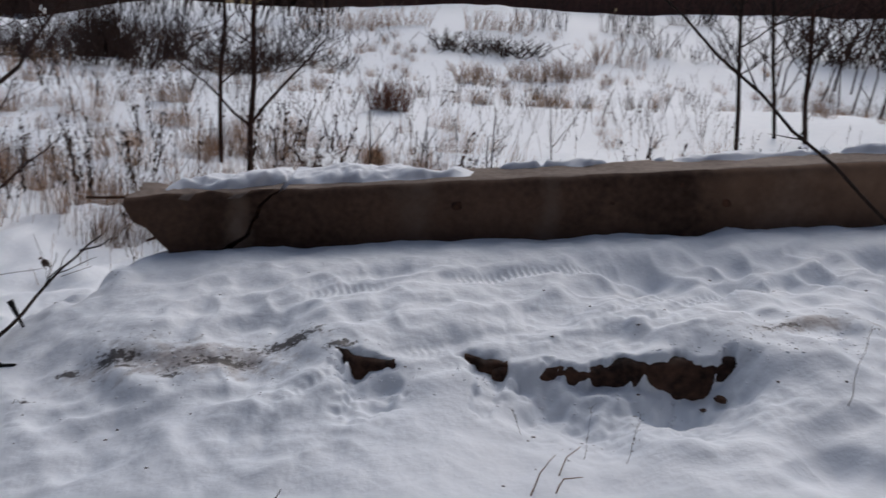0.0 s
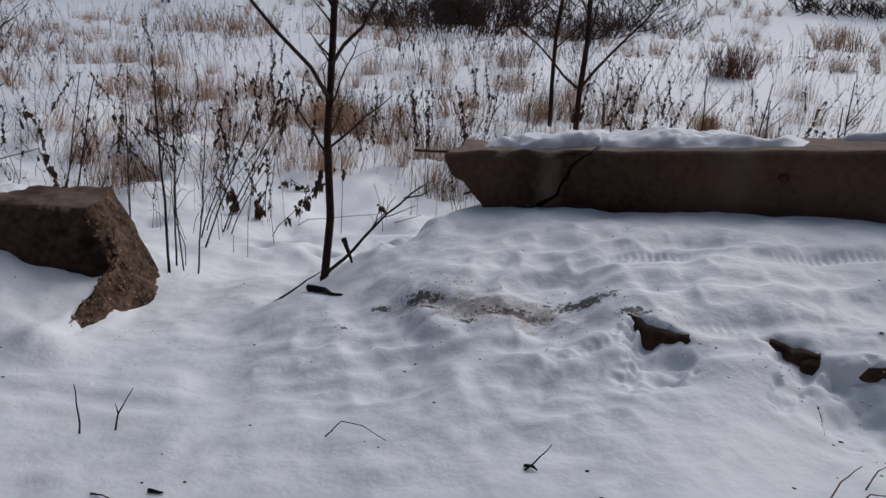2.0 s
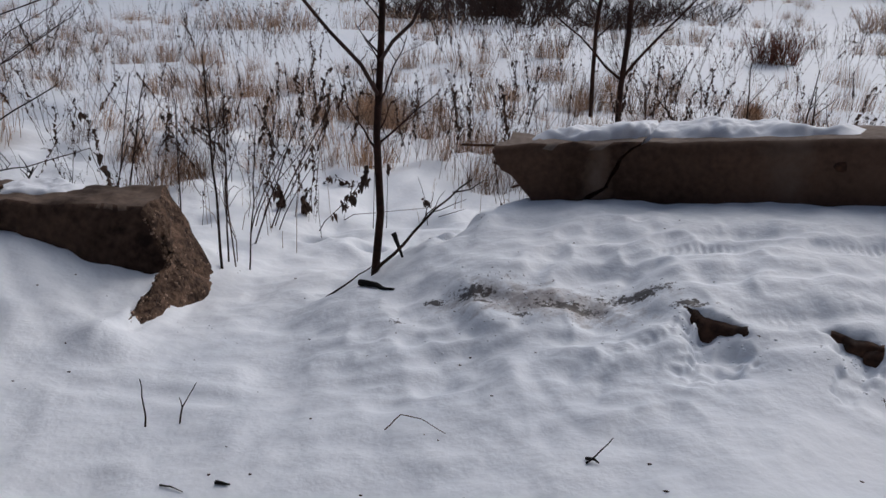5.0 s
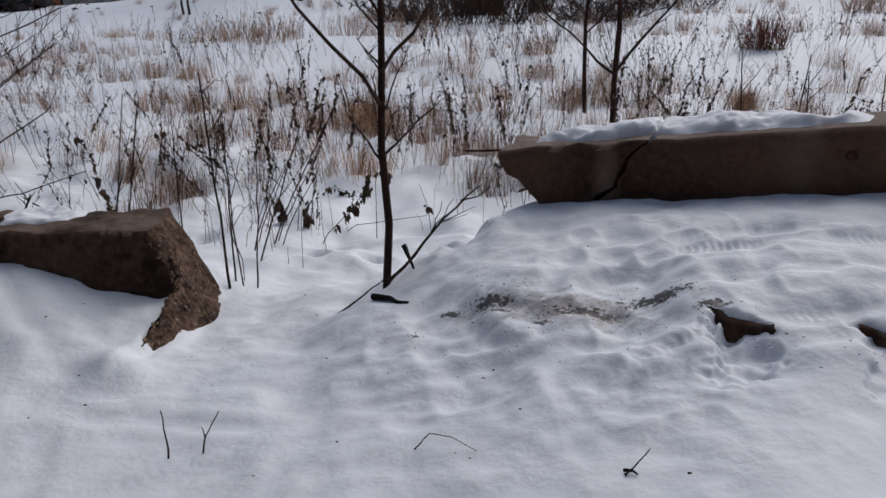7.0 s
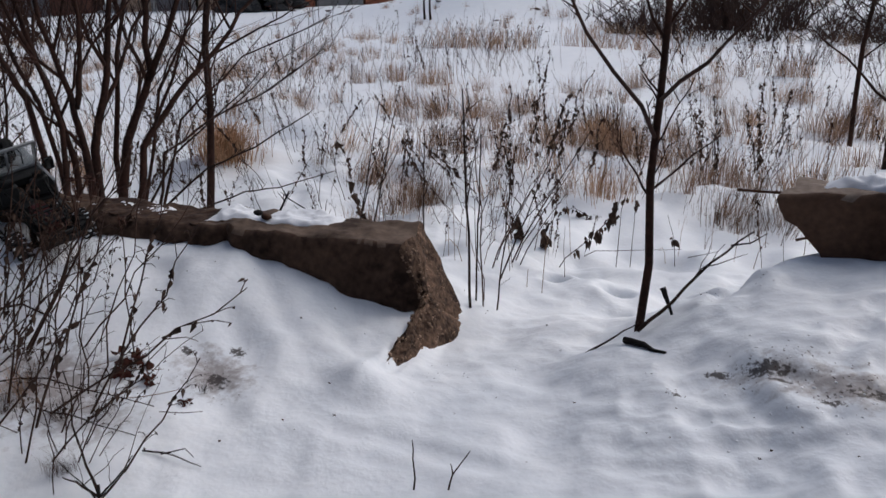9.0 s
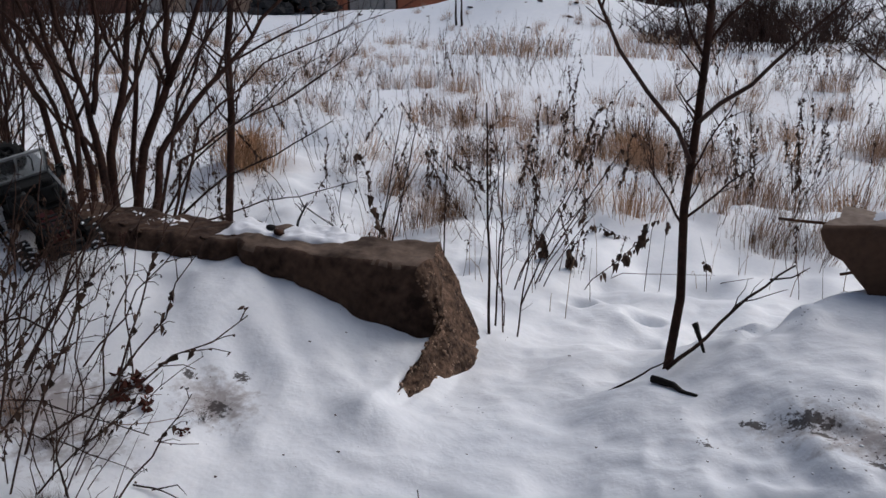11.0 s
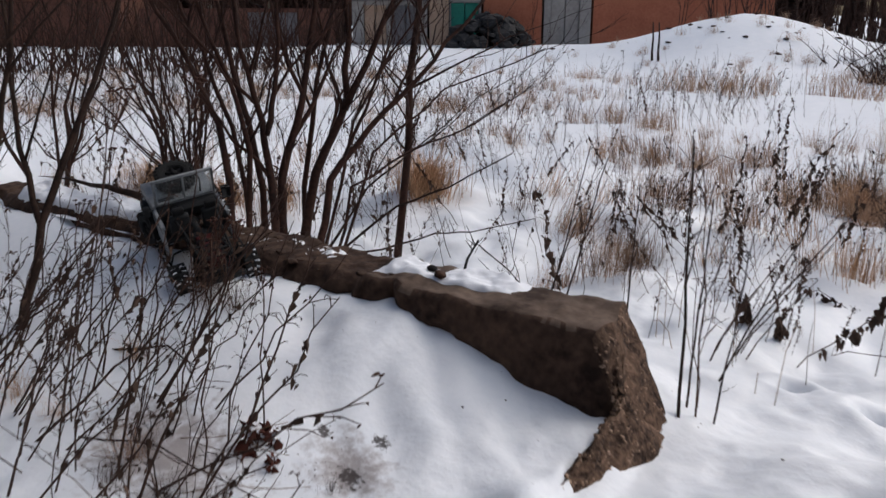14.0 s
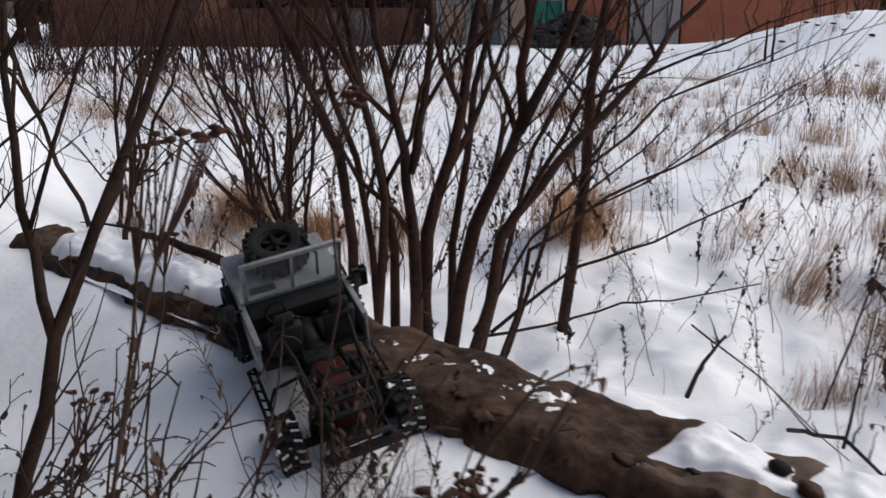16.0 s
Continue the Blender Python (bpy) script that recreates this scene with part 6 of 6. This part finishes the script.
stick([(-3.30, 1.72, -0.15), (-3.30, 1.95, -0.16), (-3.24, 2.18, -0.11), (-3.20, 2.34, -0.12), (-3.08, 2.60, -0.07)], 0.005, "long dark fallen branch lying behind the pile", BARK, 15, 7)
stick([(-3.29, 1.74, -0.14), (-3.22, 1.98, 0.04), (-3.10, 2.16, 0.12), (-2.95, 2.36, 0.26)], 0.006, "forked dead branch rising behind the pile", BARK, 21, 8)
stick([(-3.32, 1.70, -0.14), (-3.36, 1.92, 0.10), (-3.34, 2.10, 0.22), (-3.26, 2.34, 0.42)], 0.006, "forked dead branch rising behind the pile", BARK, 22, 8)
for x, y, h, k in ((-2.95, 2.05, 0.34, 2), (-2.80, 2.30, 0.40, 4), (-2.62, 2.12, 0.30, 5), (-2.50, 2.42, 0.36, 2), (-3.05, 2.45, 0.38, 1), (-2.70, 2.65, 0.34, 3), (-2.90, 1.90, 0.26, 4), (-3.15, 2.20, 0.42, 0), (-2.40, 2.25, 0.30, 5), (-2.55, 1.95, 0.22, 2), (-2.78, 1.80, 0.20, 3), (-2.35, 2.00, 0.24, 0)):
    weed_thing(x, y, h, k, rng, 0.35, "dark thin weed stalk with withered seed heads behind the pile", STALK)
stick([(-3.02, 2.25, -0.12), (-2.70, 2.16, -0.13), (-2.37, 2.05, -0.16)], 0.003, "thin dead twig slanting over the snow", BARK, 16, 4)
stick([(-2.42, 2.10, -0.17), (-2.48, 2.22, -0.05), (-2.54, 2.34, 0.07)], 0.004, "dead stem leaning out of the snow", BARK, 17, 2)
stick([(-2.78, 2.00, -0.18), (-2.72, 1.98, -0.06), (-2.68, 2.0, 0.02)], 0.007, "dead stem with shrivelled leaves in the snow", CHAR, 18, 6)
# ---- far side of the field: garages, heaps and woods ----
BRICK = material("red_brick", (0.26, 0.085, 0.048), (0.36, 0.13, 0.075), rough=0.9, scale=1.2, fine=9.0, bump=0.2, depth=0.02)
PANEL = material("grey_panel", (0.22, 0.20, 0.19), (0.32, 0.30, 0.28), rough=0.9, scale=1.0, fine=7.0, bump=0.2, depth=0.02)
DOOR = material("dark_garage_door", (0.09, 0.085, 0.09), (0.15, 0.14, 0.145), rough=0.7, scale=1.0, fine=8.0, bump=0.1, depth=0.01)
GREEN = material("green_paint", (0.005, 0.16, 0.11), (0.01, 0.21, 0.15), rough=0.6, scale=1.0, fine=8.0, bump=0.1, depth=0.01)
RUSTY = material("rust_brown_sheet", (0.070, 0.030, 0.022), (0.13, 0.058, 0.040), rough=0.8, scale=1.0, fine=8.0, bump=0.2, depth=0.01)
TAN = material("tan_plaster", (0.30, 0.20, 0.14), (0.38, 0.27, 0.20), rough=0.9, scale=1.0, fine=8.0, bump=0.1, depth=0.01)
A, B = Vector((-33.7, 16.9, 0)), Vector((-24.0, 32.9, 0))
E1 = (B - A).normalized()
E2 = Vector((-E1.y, E1.x, 0))


def garage(s0, s1, height, wall_mat, label, doors=(), roof=True, depth=5.0):
    m = Matrix(((E1.x, E2.x, 0, A.x + E1.x * s0), (E1.y, E2.y, 0, A.y + E1.y * s0), (0, 0, 1, -0.75), (0, 0, 0, 1)))
    ob = thing("garage", label, "garage", m, "row of garages")
    w = s1 - s0
    cuts = sorted(doors, key=lambda d: d[0])
    x, fronts = 0.0, []
    for a, b, mat, hh in cuts:
        if a > x:
            fronts.append(((x, 0, 0), (a, 0.25, height)))
        fronts.append(((a, 0, hh), (b, 0.25, height)))
        x = b
    if x < w:
        fronts.append(((x, 0, 0), (w, 0.25, height)))
    for lo, hi in fronts:
        part("front_wall", Build().box(lo, hi), wall_mat, ob, smooth=False)
    part("side_wall", Build().box((0, 0.26, 0), (0.22, depth, height)), wall_mat, ob, smooth=False)
    part("side_wall", Build().box((w - 0.22, 0.26, 0), (w, depth, height)), wall_mat, ob, smooth=False)
    part("back_wall", Build().box((0.23, depth - 0.25, 0), (w - 0.23, depth, height)), wall_mat, ob, smooth=False)
    for a, b, mat, hh in cuts:
        d = Build()
        n = max(2, round((b - a) / 0.6))
        for k in range(n):
            d.box((a + (b - a) * k / n + 0.02, 0.10, 0.02), (a + (b - a) * (k + 1) / n - 0.02, 0.16, hh - 0.02), 0.02)
        part("door", d, mat, ob, smooth=False)
    if roof:
        part("roof", Build().box((-0.2, -0.35, height + 0.01), (w + 0.01, depth + 0.2, height + 0.14), 0.02), DOOR, ob, smooth=False)
        part("roof_snow", Build().box((-0.2, -0.38, height + 0.145), (w + 0.01, depth + 0.2, height + 0.34), 0.08), SNOW_CAP, ob, "snow lying on the roof")
    return ob


garage(0.6, 3.9, 2.05, PANEL, "low grey garage with dark doors and snow on its roof", [(0.5, 1.5, TAN, 1.9), (1.7, 3.0, DOOR, 1.9)])
garage(4.0, 4.85, 3.2, TAN, "narrow tan plastered wall beside a garage", [], roof=False, depth=3.0)
garage(4.9, 6.3, 2.4, PANEL, "small garage with a bright green door", [(0.05, 1.3, GREEN, 2.0)])
garage(6.4, 9.0, 3.6, BRICK, "red brick garage behind a dark heap", [], roof=False)
garage(9.1, 11.2, 3.6, PANEL, "grey panelled garage wall", [(0.3, 1.6, PANEL, 3.0)], roof=False)
garage(11.3, 19.5, 3.6, BRICK, "long red brick garage wall behind the snow heap", [], roof=False)
garage(-16.0, -9.5, 2.2, RUSTY, "rust brown sheet metal garage", [(1.0, 3.4, RUSTY, 2.0)])
garage(-8.6, -0.2, 1.75, RUSTY, "low dark sheet metal garage behind the thicket", [(1.0, 3.2, RUSTY, 1.6), (4.6, 6.8, DOOR, 1.6)], roof=False)
fence = thing("plank_fence", "dark red-brown plank fence far across the field", "fence")
for k in range(40):
    x = -4.5 + k * 0.62
    z = ground_at(x, 29.0)
    part("plank", Build().box((x, 29.0, z - 0.1), (x + 0.6, 29.05, z + 2.4 + 0.05 * (k % 3)), 0.01), RUSTY, fence, smooth=False)

rng = random.Random(29)


RED_TWIG = material("red_brown_twigs", (0.10, 0.036, 0.023), (0.24, 0.092, 0.060), rough=0.85, scale=3.0, fine=30.0, bump=0.0, random_value=0.3)


def brush(cx, cy, sx, sy, n, height, r, name, label, category, mat=BARK_RED, lean=0.5):
    b = Build()
    for _ in range(n):
        x, y = cx + rng.uniform(-sx, sx), cy + rng.uniform(-sy, sy)
        z = ground_at(x, y)
        h = height * rng.uniform(0.35, 1.15)
        top = Vector((x + rng.gauss(0, lean) * h, y + rng.gauss(0, lean) * h, z + h))
        line = crooked((x, y, z - 0.05), top, rng, 3, 0.06)
        b.tube(line, [r, r * 0.8, r * 0.6, r * 0.3], 3, cap=False)
        for _ in range(4):
            p, d = along(line, rng.uniform(0.3, 0.95))
            q = p + (d + Vector((rng.uniform(-1, 1), rng.uniform(-1, 1), rng.uniform(-0.1, 0.6)))).normalized() * h * rng.uniform(0.15, 0.4)
            b.tube([p, q], [r * 0.45, r * 0.2], 3, cap=False)
    return tagged(part(name, b, mat), label, category, kind="stuff")


brush(-5.4, 12.3, 1.1, 0.4, 190, 0.62, 0.008, "brushwood", "low dark heap of red-brown brushwood in the field", "brushwood", lean=0.6)
brush(-3.4, 12.8, 0.65, 0.40, 230, 0.40, 0.007, "brushwood", "low dark heap of red-brown brushwood in the field", "brushwood", lean=1.0)
brush(-2.7, 14.6, 0.8, 0.3, 130, 0.36, 0.007, "brushwood", "low dark heap of red-brown brushwood in the field", "brushwood", lean=1.0)
brush(-0.66, 9.15, 0.20, 0.12, 170, 0.32, 0.0036, "brushwood", "small red-brown bare bush in the field", "bush", RED_TWIG, lean=0.35)
brush(-5.9, 14.0, 0.45, 0.25, 300, 0.85, 0.008, "brushwood", "dense dark red-brown bush in the field", "bush", lean=0.30)
brush(-4.9, 14.2, 0.30, 0.2, 90, 0.8, 0.008, "brushwood", "dense dark red-brown bush in the field", "bush", lean=0.30)
brush(-6.9, 13.0, 0.6, 0.25, 200, 0.40, 0.008, "brushwood", "low dark heap of red-brown brushwood in the field", "brushwood", lean=0.9)
brush(0.3, 17.2, 0.7, 0.35, 130, 0.35, 0.010, "brushwood", "low dark heap of red-brown brushwood in the field", "brushwood", lean=1.1)
brush(1.3, 17.2, 0.45, 0.3, 80, 0.32, 0.010, "brushwood", "low dark heap of red-brown brushwood in the field", "brushwood", lean=1.1)
for x, y, sx, n, h in ((0.45, 14.1, 0.35, 120, 0.35), (1.6, 14.8, 0.55, 170, 0.34), (2.1, 15.2, 0.5, 120, 0.32), (3.3, 16.8, 0.6, 90, 0.40), (-2.8, 19.4, 0.9, 150, 0.45), (-1.4, 19.9, 0.8, 120, 0.45), (1.0, 19.7, 0.8, 120, 0.45)):
    brush(x, y, sx, 0.25, n, h, 0.005, "reeds", "patch of tan dry grass across the field", "grass", GRASS_DARK, 0.35)
for x, y, n, h in ((4.2, 18.1, 40, 0.7), (5.6, 18.0, 40, 0.6), (4.1, 20.6, 50, 0.9), (6.5, 23.0, 60, 1.1), (2.0, 20.2, 40, 0.8), (-3.2, 17.8, 40, 0.9)):
    brush(x, y, 0.6, 0.4, n, h, 0.008, "thicket", "thin bare bush standing in the snow far across the field", "bush", lean=0.35)
brush(-6.0, 15.5, 3.2, 1.2, 300, 0.55, 0.010, "brushwood", "tangle of dark cut brushwood across the field", "brushwood", lean=1.0)
brush(-2.0, 17.5, 4.5, 1.2, 110, 0.30, 0.009, "brushwood", "tangle of dark cut brushwood across the field", "brushwood", lean=1.0)
brush(9.5, 19.2, 1.6, 0.6, 150, 1.5, 0.018, "thicket", "dense bare brown thicket at the field's edge", "thicket", lean=0.55)
brush(-9.0, 23.0, 6.0, 2.0, 190, 2.2, 0.020, "thicket", "dense bare brown thicket at the field's edge", "thicket", lean=0.15)
brush(9.0, 13.5, 3.0, 3.0, 60, 2.6, 0.020, "thicket", "dense bare brown thicket at the field's edge", "thicket", lean=0.2)
brush(-19.5, 5.6, 1.6, 4.4, 330, 1.5, 0.016, "thicket", "dense bare brown thicket at the field's edge", "thicket", lean=0.35)
brush(-16.0, 5.4, 1.2, 4.4, 120, 0.9, 0.010, "thicket", "dense bare brown thicket at the field's edge", "thicket", lean=0.4)
brush(-14.5, 24.0, 5.0, 2.0, 150, 3.4, 0.022, "thicket", "dense bare brown thicket at the field's edge", "thicket", lean=0.12)
brush(-7.4, 9.2, 0.9, 0.35, 200, 0.3, 0.004, "reeds", "strip of tall tan grass across the field", "grass", GRASS_DARK, 0.25)
brush(-5.6, 10.0, 0.9, 0.3, 160, 0.3, 0.004, "reeds", "strip of tall tan grass across the field", "grass", GRASS_DARK, 0.25)
# the dark heap before the green door
HEAP = material("dark_tarpaulin", (0.012, 0.012, 0.013), (0.045, 0.043, 0.043), rough=0.8, scale=2.0, fine=12.0, bump=0.3, depth=0.03)
heap = Build()
hc = A + E1 * 6.6 - E2 * 1.5
for _ in range(170):
    a, d = rng.uniform(0, 6.28), rng.random() ** 0.5
    p = hc + E1 * (math.cos(a) * d * 1.9) + E2 * (math.sin(a) * d * 0.9)
    heap.blob((p.x, p.y, -0.55 + 1.35 * (1 - d * d) * rng.uniform(0.5, 1.0)), rng.uniform(0.12, 0.34), rng, squash=(1.3, 1.1, 0.7), rough=0.4)
tagged(part("scrap_heap", heap, HEAP, smooth=False), "dark heap of scrap in front of the garages", "heap", kind="stuff")
clods_of_soil = Build()
for _ in range(60):
    x, y = rng.gauss(-12.6, 2.8), rng.gauss(14.6, 1.7)
    r = rng.uniform(0.015, 0.05)
    clods_of_soil.blob((x, y, ground_at(x, y)), r, rng, squash=(1.8, 1.2, 0.6), rough=0.4)
tagged(part("soil_lumps", clods_of_soil, SOIL), "dark clods of soil in the ploughed snow", "soil", kind="stuff")
for dx in (0.0, 0.16):
    stick([(-11.9 + dx, 13.0, ground_at(-11.9 + dx, 13.0) - 0.1), (-11.95 + dx, 13.0, ground_at(-11.9 + dx, 13.0) + 0.75)], 0.03, "bare wooden post standing on the snow heap", BARK, 3, 0, "post", "post")
# woods that close the far edge
woods = Build()
for _ in range(900):
    a = rng.uniform(radians(-75), radians(150))
    d = rng.uniform(44, 60)
    x, y = -d * math.sin(a), d * math.cos(a)
    h = rng.uniform(5, 9)
    woods.tube(crooked((x, y, -0.9), (x + rng.uniform(-0.5, 0.5), y, h), rng, 3, 0.03), [rng.uniform(0.12, 0.3), 0.15, 0.1, 0.04], 4, cap=False)
    for _ in range(4):
        z = rng.uniform(0.5, h)
        woods.blob((x + rng.uniform(-0.8, 0.8), y + rng.uniform(-0.8, 0.8), z), rng.uniform(0.5, 1.2), rng, squash=(1, 1, 0.7), rough=0.5)
tagged(part("far_woods", woods, BARK_RED, smooth=False), "dark leafless woods beyond the field", "woods", kind="stuff")
# unseen wall, added to darken the near track and the south-facing sides
BLOCKER = material("dark_blocker", (0.030, 0.024, 0.020), (0.060, 0.048, 0.040), rough=0.9, scale=0.6, fine=6.0, bump=0.2, depth=0.01)
tagged(part("sky_blocker", Build().box((-6.0, -2.3, -0.6), (9.0, -2.0, 5.0)), BLOCKER, smooth=False), "unseen dark wall added behind the track to block sky light", "wall", kind="structure")
